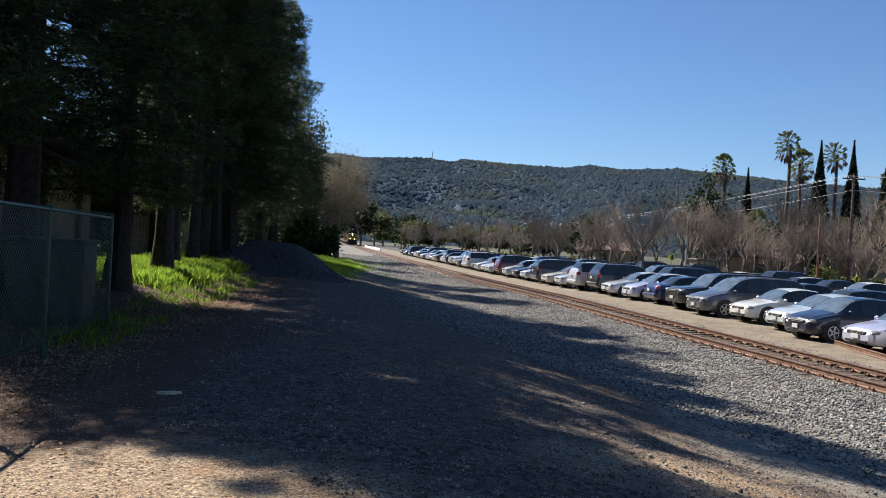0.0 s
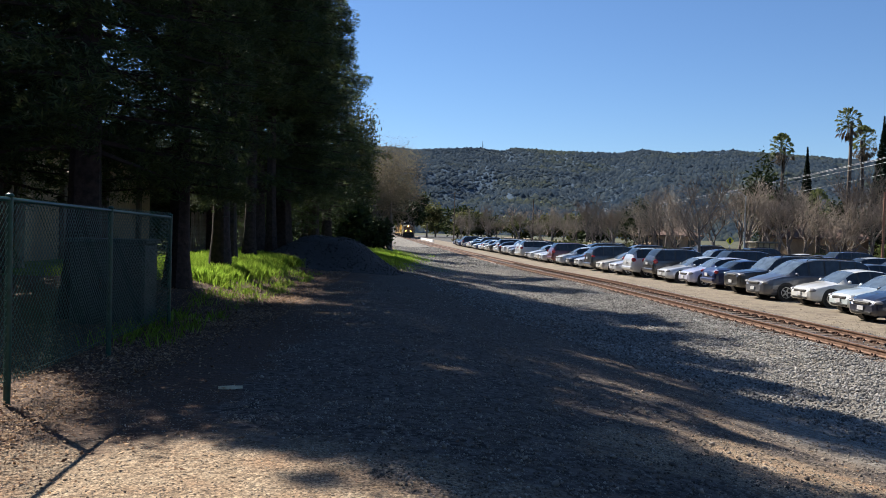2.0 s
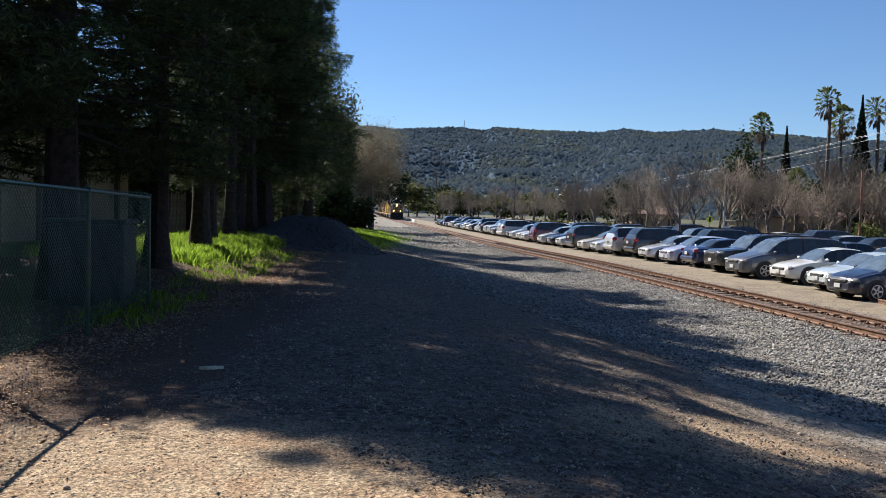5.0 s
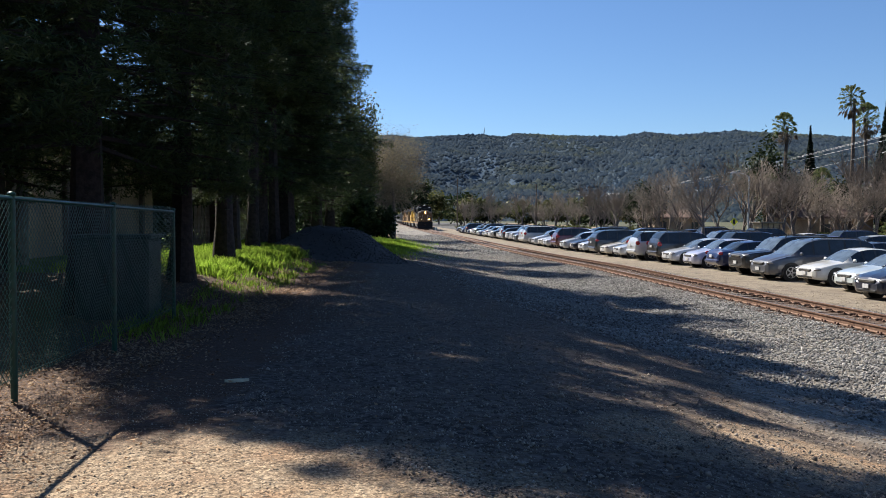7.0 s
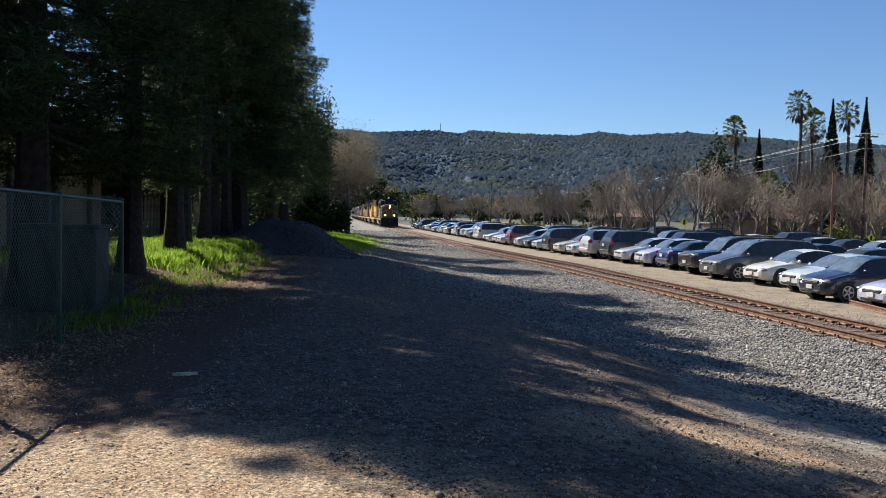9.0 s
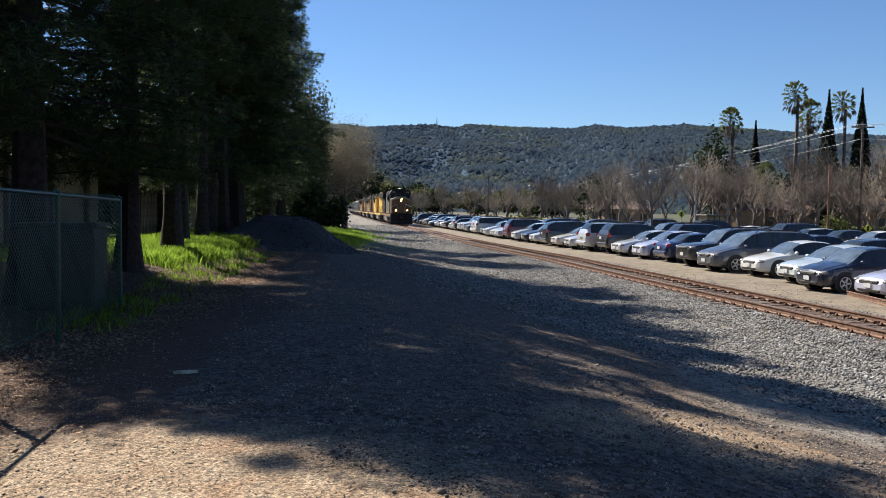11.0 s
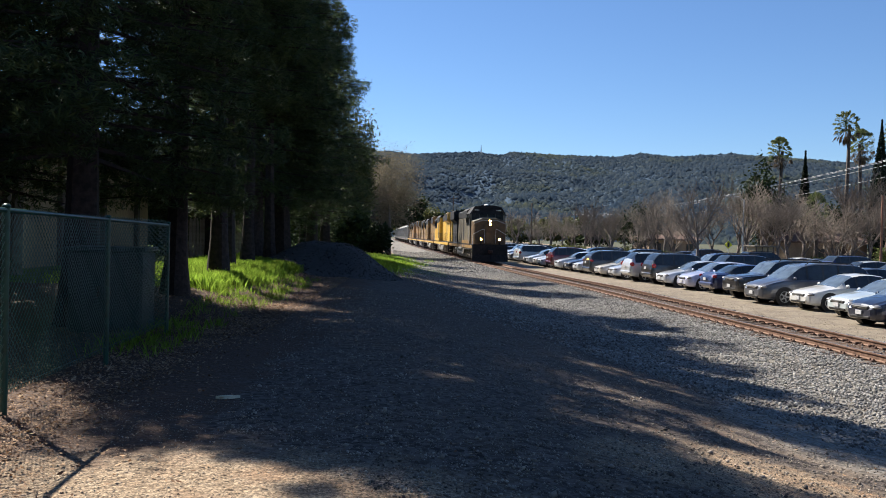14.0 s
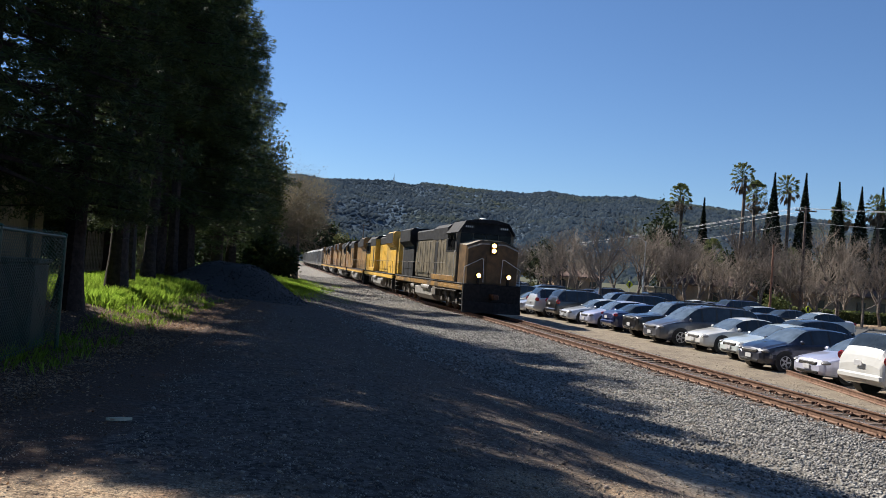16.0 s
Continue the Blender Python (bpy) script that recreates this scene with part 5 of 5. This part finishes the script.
    for y0, y1 in ((-.25, .6), (L - .7, L + .2)):
        part("coupler", Form().box(-.16, .16, y0, y1, .78, 1.04, .05), M["iron"], t)
    part("rear_pilot", Form().box(-1.5, 1.5, L - .8, L - .6, .4, 1.4, .03), M["soot"], t)
    for sg in (1, -1):
        for k, z in enumerate((.4, .68, .96, 1.22)):
            for y in (.85, L - 1.25):
                part("step", Form().box(sg * 1.5 - .22 if sg > 0 else -1.5, 1.5 if sg > 0 else -1.5 + .22, y, y + .45, z, z + .04, .01), M["under"], t)
        part("handrail", Form().path([(sg * 1.46, .72, 1.5), (sg * 1.46, .72, 2.3), (sg * .62, .70, 2.75), (sg * .5, .70, 2.75), (sg * .46, .70, 1.6)], .014), M["whiterail"], t)
        part("handrail", Form().path([(sg * 1.48, 5.0, 2.45)] + [(sg * 1.5, y, 2.45) for y in (9, 13, 17, 21)] + [(sg * 1.48, 21.5, 1.5)], .012), M["under"], t)
        for y in (9.4, 11.2, 13, 14.8, 16.6, 18.4, 20.2):
            part("stanchion", Form().tube((sg * 1.5, y, 1.45), (sg * 1.5, y, 2.45), .014, None, 5), M["under"], t)
        part("ditch_light", Form().tube((sg * .78, .40, 1.92), (sg * .78, .56, 1.92), .135, .15, 14), M["soot"], t)
        part("lens", Form().tube((sg * .78, .375, 1.92), (sg * .78, .398, 1.92), .1, None, 14), M["beam"] if lit else M["headlamp"], t, "glowing ditch light" if lit else "")
        part("light_bracket", Form().box(sg * .78 - .05, sg * .78 + .05, .45, .6, 1.5, 1.8, .01), M["soot"], t)
        part("fuel_tank", Form().loft([[(sg * 1.42, y, .95), (sg * 1.42, y, .55), (sg * 1.15, y, .28), (sg * .02, y, .25), (sg * .02, y, 1.1), (sg * 1.3, y, 1.1)][::sg] for y in (8.4, 13.9)]), M["tank"], t, "pale dusty fuel tank", True)
        part("air_reservoir", Form().tube((sg * 1.3, 14.2, .95), (sg * 1.3, 15.4, .95), .17, None, 12), M["tank"], t)
        part("air_reservoir", Form().tube((sg * 1.42, 8.9, 1.0), (sg * 1.42, 11.3, 1.0), .16, None, 14), M["tank"], t, soft=True)
        for y in (9.3, 10.9):
            part("tank_strap", Form().tube((sg * 1.42, y - .03, 1.0), (sg * 1.42, y + .03, 1.0), .172, None, 14), M["iron"], t)
        part("brake_pipe", Form().path([(sg * 1.46, 2.2, 1.06), (sg * 1.46, 7.9, 1.02), (sg * 1.46, 8.3, .7)], .025), M["under"], t)
        part("sand_box", Form().box(min(sg * 1.2, sg * 1.48), max(sg * 1.2, sg * 1.48), 7.3, 8.2, .62, 1.1, .03), M["under"], t)
        part("grab_iron", Form().path([(sg * 1.55, 2.62, 1.6), (sg * 1.6, 2.62, 1.7), (sg * 1.6, 2.62, 3.0), (sg * 1.55, 2.62, 3.1)], .014), M["whiterail"], cab)
        part("mirror", Form().box(min(sg * 1.57, sg * 1.72), max(sg * 1.57, sg * 1.72), 3.72, 3.78, 3.3, 3.75, .01), M["black"], cab)
        part("sun_shade", Form().box(min(sg * 1.54, sg * 1.8), max(sg * 1.54, sg * 1.8), 2.85, 4.7, 3.98, 4.02, .008), M["lroof"], cab)
    part("headlight_case", Form().box(-.19, .19, .66, .80, 3.0, 3.62, .04), M["soot"], t)
    for z in (3.17, 3.43):
        part("headlight", Form().tube((0, .635, z), (0, .658, z), .105, None, 14), M["beam"] if lit else M["headlamp"], t, "glowing headlight" if lit else "")
    # trucks
    wheel = Form().loft([[(x, r * math.cos(2 * math.pi * i / 24), r * math.sin(2 * math.pi * i / 24)) for i in range(24)] for x, r in ((.66, .2), (.66, .56), (.70, .565), (.72, .535), (.82, .53), (.84, .42), (.80, .18))]).mesh("wheel", M["iron"])
    wheel2 = Form().loft([[(-x, r * math.cos(2 * math.pi * i / 24), r * math.sin(2 * math.pi * i / 24)) for i in range(24)][::-1] for x, r in ((.66, .2), (.66, .56), (.70, .565), (.72, .535), (.82, .53), (.84, .42), (.80, .18))]).mesh("wheel", M["iron"])
    for yc in (4.9, L - 4.9):
        for sg in (1, -1):
            x0, x1 = sorted((sg * .92, sg * 1.1))
            fr = part("truck_frame", Form().profile([(yc - 2.45, .55), (yc - 2.2, .42), (yc + 2.2, .42), (yc + 2.45, .55), (yc + 2.45, .85), (yc + 1.2, .98), (yc - 1.2, .98), (yc - 2.45, .85)], x0, x1), M["under"], t, "dusty cast truck frame")
            for dy in (-1.85, 0, 1.85):
                part("axle_box", Form().tube((sg * 1.0, yc + dy, .53), (sg * 1.22, yc + dy, .53), .2, .17, 10), M["under"], fr)
                part("spring", Form().tube((sg * 1.15, yc + dy + .45, .5), (sg * 1.15, yc + dy + .45, .95), .11, None, 8), M["under"], fr)
        for dy in (-1.85, 0, 1.85):
            part("wheel", wheel, None, t, at=pose(0, yc + dy, .53))
            part("wheel", wheel2, None, t, at=pose(0, yc + dy, .53))
    return t


def hopper():
    t = thing("hopper_car", "grey covered hopper freight car", "freight car", "train")
    L = 17.5
    sec = lambda y, z0: [(-1.25, y, z0), (1.25, y, z0), (1.55, y, z0 + .6 if z0 < 2 else z0 + .2), (1.55, y, 4.0), (1.2, y, 4.5), (-1.2, y, 4.5), (-1.55, y, 4.0), (-1.55, y, z0 + .6 if z0 < 2 else z0 + .2)]
    part("body", Form().loft([sec(.9, 2.6), sec(2.6, 1.1), sec(L - 2.6, 1.1), sec(L - .9, 2.6)]), M["hopper"], t)
    for i in range(14):
        y = 1.8 + i * (L - 3.6) / 13
        for sg in (1, -1):
            x0, x1 = sorted((sg * 1.55, sg * 1.62))
            part("rib", Form().box(x0, x1, y - .05, y + .05, 1.7 if 2 < y < L - 2 else 2.4, 4.0, .01), M["hopper"], t)
    part("sill", Form().box(-1.5, 1.5, .5, L - .5, .95, 1.15, .03), M["under"], t)
    part("roof_walk", Form().box(-.4, .4, .8, L - .8, 4.52, 4.6, .02), M["galv"], t)
    for y in (4.6, 8.7, 12.8):
        part("chute", Form().loft([[(-1.0, y - 1.2, 1.1), (1.0, y - 1.2, 1.1), (1.0, y + 1.2, 1.1), (-1.0, y + 1.2, 1.1)], [(-.4, y - .4, .35), (.4, y - .4, .35), (.4, y + .4, .35), (-.4, y + .4, .35)]]), M["hopper"], t)
    for yc in (2.3, L - 2.3):
        for sg in (1, -1):
            x0, x1 = sorted((sg * .9, sg * 1.05))
            part("truck_frame", Form().profile([(yc - 1.1, .42), (yc - .4, .35), (yc + .4, .35), (yc + 1.1, .42), (yc + 1.1, .6), (yc + .4, .85), (yc - .4, .85), (yc - 1.1, .6)], x0, x1), M["under"], t)
            for dy in (-.88, .88):
                a, b = sorted((sg * .68, sg * .82))
                part("wheel", Form().tube((a, yc + dy, .42), (b, yc + dy, .42), .42, None, 20), M["iron"], t)
    return t


TRAIN_HEAD, TRAIN_SPEED = 42.3, 15.0


def on_track(y, length, back):
    """The pose of a vehicle whose leading end is at y; back: turned end for end."""
    a, b = y + length * .22, y + length * .78
    xa, xb = track_mid(a), track_mid(b)
    za, zb = rail_z(a), rail_z(b)
    d = Vector((xb - xa, b - a, zb - za)).normalized()
    o = Vector((xa, a, za)) - d * (length * .22)
    rz = -math.degrees(math.atan2(d.x, d.y))
    if back:
        o = o + d * length
        return pose(o.x, o.y, o.z, -math.degrees(math.asin(d.z)), 0, rz + 180)
    return pose(o.x, o.y, o.z, math.degrees(math.asin(d.z)), 0, rz)


def build_train():
    lead = locomotive("ltan", "ly1", "lgrey", "dusty grey and yellow lead diesel locomotive with lit headlights", True)
    second = locomotive("ly2", "ly2", "ly2", "bright yellow diesel locomotive with a dark roof", False)
    third = locomotive("ly1", "ly3", "ly3", "faded orange-yellow diesel locomotive with a sooty roof", False)
    fourth = locomotive("ly3", "lgrey", "ly3", "faded orange diesel locomotive with a grey sill", False)
    hop = hopper()
    I = Matrix.Identity(4)
    cars_ = [(lead, 22.4, False), (second, 22.4, True), (third, 22.4, True), (copy_thing(third, I), 22.4, False), (fourth, 22.4, True), (copy_thing(third, I), 22.4, False), (hop, 17.7, False)]
    cars_ += [(copy_thing(hop, I), 17.7, False) for _ in range(9)]
    off = 0
    for ob, length, back in cars_:
        ob.scale = (1.03, 1.0, 1.05)
        VEHICLES.append((ob, off, length, back))
        off += length


VEHICLES = []


# ---- beyond the lot ----
def utility_pole(x, y, h, arms, mat="pole", r=.15):
    p = thing("utility_pole", "brown wooden utility pole with cables" if mat == "pole" else "reddish wooden pole among the trees", "utility pole", "utility poles", pose(x, y, ground_z(x, y)))
    part("pole", Form().tube((0, 0, -.3), (0, 0, h), r, r * .65, 10), M[mat], p, soft=True)
    for z in arms:
        a = part("crossarm", Form().box(-1.1, 1.1, -.06, .06, z, z + .12, .01), M["pole"], p)
        for i in (-1, -.55, .55, 1):
            part("insulator", Form().tube((i, 0, z + .12), (i, 0, z + .28), .05, .03, 8), M["galv"], a)
    return p


def cable(a, b, sag, r=.018):
    a, b = Vector(a), Vector(b)
    pts = [a + (b - a) * (i / 16) - Vector((0, 0, 4 * sag * (i / 16) * (1 - i / 16))) for i in range(17)]
    d = (b - a).normalized()
    u = d.cross(Vector((0, 0, 1))).normalized()
    v = u.cross(d)
    rings = [[p + u * (r * c) + v * (r * s) for c, s in ((1, 0), (0, 1), (-1, 0), (0, -1))] for p in pts]
    tagged(part("overhead_cable", Form().loft(rings), M["wire"]), "thin overhead cable between utility poles", "cable", "overhead cables")


def build_beyond():
    # fan palms and cypresses
    p1, p2 = palm(31, 14.0), palm(32, 16.5)
    first = {}

    def put(src, x, y, k=1.0, rz=0):
        m = pose(x, y, ground_z(x, y), 0, 0, rz)
        if src.name not in first:
            first[src.name] = 1
            src.matrix_basis = m
            src.scale = (1, 1, k)
        else:
            o = copy_thing(src, m)
            o.scale = (1, 1, k)
    for src, x, y, k in ((p1, 43.1, 100, .995), (p2, 48.6, 95, 1.0), (p1, 52.6, 99, 1.065), (p2, 54.4, 95, .945), (p1, 62.5, 96, .94), (p1, 65.6, 94, 1.0)):
        put(src, x, y, k, 60 * x)
    cs, cl = cypress(41, 13.8, .8), cypress(42, 17.2, 1.3)
    for src, x, y, k in ((cs, 46.3, 100, .97), (cl, 52.75, 95, .965), (cl, 56.8, 95, .98), (cl, 61.2, 95, .94), (cl, 64.2, 95, .92), (cl, 67.0, 95, .93)):
        put(src, x, y, k, 50 * x)
    # dark broadleaf trees among them
    for i, (x, y, h, r) in enumerate(((40.4, 99, 12.0, 2.3), (44.5, 103, 9.5, 2.2), (47.5, 104, 8.5, 2.5), (57, 104, 9, 3.0), (66, 102, 9, 3.5), (36, 135, 8, 3.5), (54, 108, 7.5, 2.6))):
        bushy("evergreen_tree", 50 + i, x, y, h, r, 2600, .26, M["bush_leaf"], "dark evergreen tree behind the bare trees", trunk=.25, group="evergreen trees")
    pm = palm(33, 5.0, .3, 50)
    for x, y, k in ((38.6, 93, 1.2), (44, 92, 1.3), (53.8, 92, 1.25)):
        put(pm, x, y, k, x * 31)
    # bare trees
    bt = [bare_tree(61, 10.0, .72, .16), bare_tree(62, 9.2, .85, .14), bare_tree(63, 10.5, .65, .18), bare_tree(64, 8.8, .9, .13)]
    rng = random.Random(5)
    spots = []
    for u_az, d in ((18.6, 78), (16.9, 92), (21.8, 80), (23.4, 76), (25.0, 79), (26.4, 74), (27.7, 78), (28.9, 72), (30.2, 76), (31.5, 71), (32.8, 75), (34.2, 70), (35.6, 74), (37.2, 70), (24.2, 86), (27.1, 86), (29.6, 86), (33.5, 84), (22.6, 90), (19.8, 96), (15.6, 104), (14.6, 112), (13.4, 122), (17.8, 108), (16.2, 120), (12.4, 135), (11.4, 140), (10.3, 150), (9.2, 160), (8.2, 150), (6.8, 165), (5.4, 150), (4.5, 190), (3.4, 210), (2.8, 230), (12.9, 150), (14.0, 140), (15.2, 135), (20.8, 104), (7.5, 185), (9.8, 185), (11.8, 170), (36.5, 82), (31, 84)):
        spots.append((*at_bearing(u_az, d), d))
    for i, (x, y, d) in enumerate(spots):
        src = bt[i % 4]
        put(src, x + rng.uniform(-.5, .5), y, rng.uniform(.74, 1.0), rng.uniform(0, 360))
    big = bare_tree(71, 10.5, .92, .3, "trees by the railway", "large round leafless tree with dense brown twigs", (8, 6, 5, 5, 4), .25, .2, .012)
    put(big, -5.0, 93, 1.12, 20)
    put(big, -8.0, 97, 1.15, 120)
    bushy("leafy_tree", 79, -3.2, 91, 9.4, 3.7, 24000, .065, M["tan_leaf"], "round tan winter tree with sparse dry leaves beside the track", trunk=.3, rise=2.0)
    bushy("leafy_tree", 81, -11.4, 24.2, 12.0, 2.0, 4000, .12, M["olive_leaf"], "sunlit yellow-green leafy tree beside the building", trunk=.2)
    bushy("leafy_tree", 80, -5.7, 76, 12.4, 1.9, 9000, .14, M["olive_leaf"], "olive-green leafy tree behind the redwoods", trunk=.3)
    bushy("green_bush", 82, -9.2, 59, 4.2, 2.4, 2600, .16, M["bush_leaf"], "sunlit green bush by the board fence", "bush", 0, "bushes")
    for i, (x, y, h, r) in enumerate(((-15, 47, 6.5, 3.2), (-16, 54, 7, 3.6), (-14.5, 61, 6.5, 3.4), (-15, 69, 7.5, 4), (-14, 78, 8, 4.5), (-21, 50, 8, 5), (-24, 56, 19, 6), (-29, 50, 19, 6.5))):
        bushy("evergreen_tree", 120 + i, x, y, h, r, 4200, .22, M["bush_leaf"], "dark evergreen tree behind the board fence", trunk=0, group="evergreen trees")
    for i, (x, y, h, r) in enumerate(((-4.7, 88, 3.4, 2.0), (-6.3, 90, 3.5, 2.8), (-8, 86, 4.5, 3.5), (-5.9, 73, 4.5, 1.6), (-11, 110, 7, 5), (-15, 120, 9, 6), (-9, 128, 6, 3.6))):
        bushy("dark_bush", 83 + i, x, y, h, r, 2600, .24, M["bush_leaf"], "dark bush at the edge of the track", "bush", 0, "bushes")
    for i, (az, d, h, r) in enumerate(((3.2, 200, 2.6, 4), (4.4, 185, 2.3, 4), (5.6, 172, 2.6, 3.6), (6.8, 160, 2.2, 3.6), (8.0, 152, 2.5, 3.4), (9.3, 143, 2.2, 3.4), (10.6, 134, 2.4, 3.2), (11.9, 127, 2.1, 3.2), (13.2, 120, 2.4, 3.0), (14.6, 112, 2.1, 3.0), (16.0, 104, 2.2, 2.8), (19.0, 93, 2.0, 2.4))):
        bushy("low_bush", 160 + i, *at_bearing(az, d), h * .62, r, 900, .26, M["olive_leaf"], "low olive-brown bush behind the parking lot", "bush", 0, "bushes")
    for i, (az, d, h, r) in enumerate(((-.4, 330, 17, 7), (.5, 360, 14, 8), (1.1, 380, 10, 7), (2.6, 330, 12, 9), (3.3, 300, 10, 7), (-1.2, 340, 20, 8), (4.2, 320, 9, 8), (10.6, 240, 9, 6), (9.0, 260, 8, 6), (12.0, 230, 7, 6), (6.5, 300, 8, 9), (14.5, 210, 8, 7), (-2.4, 320, 18, 8))):
        bushy("far_tree", 100 + i, *at_bearing(az, d), h, r, 1500, .8, M["olive_leaf" if i % 3 else "bush_leaf"], "green tree in the valley", trunk=.4, group="valley trees")
    # trees out of view, added to darken reflections and the sky's fill light
    for i, (x, y, h, r) in enumerate(((-22, -14, 11, 6), (-12, -22, 12, 6.5), (-2, -26, 11, 6), (9, -25, 12, 6.5), (20, -27, 11, 6), (31, -24, 10, 6), (43, -18, 11, 7), (56, -6, 10, 7), (66, 10, 9, 6), (72, 26, 9, 6))):
        bushy("evergreen_tree", 140 + i, x, y, h, r, 2600, .55, M["bush_leaf"], "unseen evergreen tree added to dim reflections and sky fill", trunk=.35, group="evergreen trees")
    # hedge and low buildings across the road
    rg = np.random.default_rng(90)
    h = thing("hedge", "long clipped hedge along the road", "hedge")
    n = 9000
    t = rg.random(n)
    px, py = 40 + 32 * t, 84 - 12 * t
    pp = np.c_[px + rg.normal(0, .25, n), py + rg.normal(0, .35, n), -.9 + rg.random(n) ** .8 * 1.35]
    part("leaves", many("leaves", LEAF_V, LEAF_F, placed(pp, turns(rg, n), rg.uniform(.08, .2, n)[:, None] * np.ones(3)), M["hedge"]), None, h)
    part("core", Form().loft([[(40, 83.6, -1), (40, 84.2, -1), (40, 84.2, .2), (40, 83.6, .2)], [(72, 71.6, -1), (72, 72.2, -1), (72, 72.2, .2), (72, 71.6, .2)]]), M["bush_leaf"], h)
    bushy("round_bush", 92, *at_bearing(29.6, 73), 2.6, 1.5, 1800, .14, M["hedge"], "round yellow-green bush beside the road", "bush", 0, "bushes")
    for az, d, w, rz in ((17.0, 150, 9, 6), (26.8, 95, 8, 12), (34.5, 92, 16, 10)):
        x, y = at_bearing(az, d)
        b = thing("low_house", "low tan building with a reddish-brown roof behind trees", "building", "low buildings", pose(x, y, ground_z(x, y), 0, 0, rz))
        part("wall", Form().box(-w / 2, w / 2, 0, 8, -.2, 2.7, .03), M["stucco"], b)
        part("roof", Form().loft([[(-w / 2 - .7, -.8, 2.72), (w / 2 + .7, -.8, 2.72), (w / 2 + .7, 8.8, 2.72), (-w / 2 - .7, 8.8, 2.72)], [(-w / 2 - .7, -.8, 2.9), (w / 2 + .7, -.8, 2.9), (w / 2 + .7, 8.8, 2.9), (-w / 2 - .7, 8.8, 2.9)], [(-w / 2 + 2, 3.9, 4.5), (w / 2 - 2, 3.9, 4.5), (w / 2 - 2, 4.1, 4.5), (-w / 2 + 2, 4.1, 4.5)]]), M["roof"], b)
        for k in range(int(w / 3)):
            wx = -w / 2 + 1.6 + 3 * k
            wn = part("window", Form().box(wx - .65, wx + .65, -.06, -.003, .8, 2.1, .01), M["trim"], b)
            part("pane", Form().box(wx - .57, wx + .57, -.075, -.062, .88, 2.02, .004), M["glass"], wn)
    kx, ky = at_bearing(22.4, 74)
    k = thing("kiosk", "small tan timber kiosk with a flat roof", "kiosk", at=pose(kx, ky, ground_z(kx, ky), 0, 0, 10))
    part("wall", Form().box(-.95, .95, -.6, .6, 0, 2.2, .02), surface("pale_kiosk_paint", (.46, .33, .17), (.56, .42, .24), 5, .8), k)
    part("roof", Form().box(-1.15, 1.15, -.85, .85, 2.21, 2.35, .02), M["ltan"], k)
    for i in range(4):
        part("post", Form().box(-.85 + i * .55, -.78 + i * .55, -.66, -.605, 0, 2.2, .008), M["trim"], k)
    # poles, cables, signs, lamp
    P1, PC = at_bearing(30.95, 75), at_bearing(14.42, 150)
    P2, P3 = at_bearing(12.85, 190), at_bearing(10.6, 225)
    P0 = (62.0, 52.0)
    poles = [(P0, 10.9), (P1, 11.0), (PC, 7.9), (P2, 8.6), (P3, 9.4)]
    for (x, y), hh in poles:
        utility_pole(x, y, hh, (hh - .5,))
    for (x, y), hh, ar in ((at_bearing(7.68, 150), 8.7, ()), (at_bearing(2.35, 190), 11.6, (11.0,)), (at_bearing(16.0, 140), 7.5, ())):
        utility_pole(x, y, hh, ar)
    utility_pole(*at_bearing(29.2, 70), 6.8, (), "orangepole", .12)
    for (a, ha), (b, hb) in zip(poles, poles[1:]):
        za, zb = ground_z(*a) + ha - .2, ground_z(*b) + hb - .2
        for dx, dz in ((-1, 0), (-.55, 0), (1, 0), (0, -1.3)):
            cable((a[0] + dx, a[1], za + dz), (b[0] + dx, b[1], zb + dz), .45 if dz == 0 else .7, .014)
    lx, ly = at_bearing(21.3, 80)
    lp = thing("street_lamp", "grey metal street lamp with a short arm", "street lamp", at=pose(lx, ly, ground_z(lx, ly)))
    part("pole", Form().tube((0, 0, -.2), (0, 0, 6.7), .09, .06, 10), M["galv"], lp)
    part("arm", Form().path([(0, 0, 6.6), (-.5, -.1, 6.95), (-1.3, -.2, 7.0)], .035, 6), M["galv"], lp)
    part("lamp_head", Form().box(-1.75, -1.2, -.32, -.08, 6.93, 7.05, .03), M["galv"], lp)
    for az, d, z in ((20.42, 70, 2.35), (31.4, 66, 1.35)):
        x, y = at_bearing(az, d)
        s = thing("warning_sign", "yellow-green diamond warning sign on a post", "sign", "warning signs", pose(x, y, ground_z(x, y)))
        part("post", Form().box(-.03, .03, -.02, .02, -.1, z + .6, .006), M["galv"], s)
        a = .34
        dm = part("panel", Form().loft([[(0, yy, z - a), (a, yy, z), (0, yy, z + a), (-a, yy, z)] for yy in (-.05, -.03)]), M["yellowsign"], s, "diamond panel with a dark figure shape")
        part("symbol", Form().box(-.09, .09, -.06, -.052, z - .2, z + .2, .02), M["black"], dm, "plain dark bar")
    wl = thing("low_wall", "low white wall beside the far track", "wall")
    part("wall", Form().loft([[(p[0] + dx, p[1], z) for dx, z in ((-.12, -.9), (.12, -.9), (.12, -.3), (-.12, -.3))] for p in ((track_mid(195) + 3.6, 195), (track_mid(225) + 3.6, 225), (track_mid(270) + 3.8, 270))]), M["white_wall"], wl)


# ---- the place ----
build_ground()
build_hills()
build_track()
build_fence()
build_building()
build_redwoods()
build_beyond()
build_train()
build_cars()
build_pile()
build_grass()
build_litter()
build_stones()


def motions():
    for ob, off, length, back in VEHICLES:
        walk(ob, [(t / 2, on_track(TRAIN_HEAD + TRAIN_SPEED * (16 - t / 2) + off, length, back)) for t in range(33)])


motions()
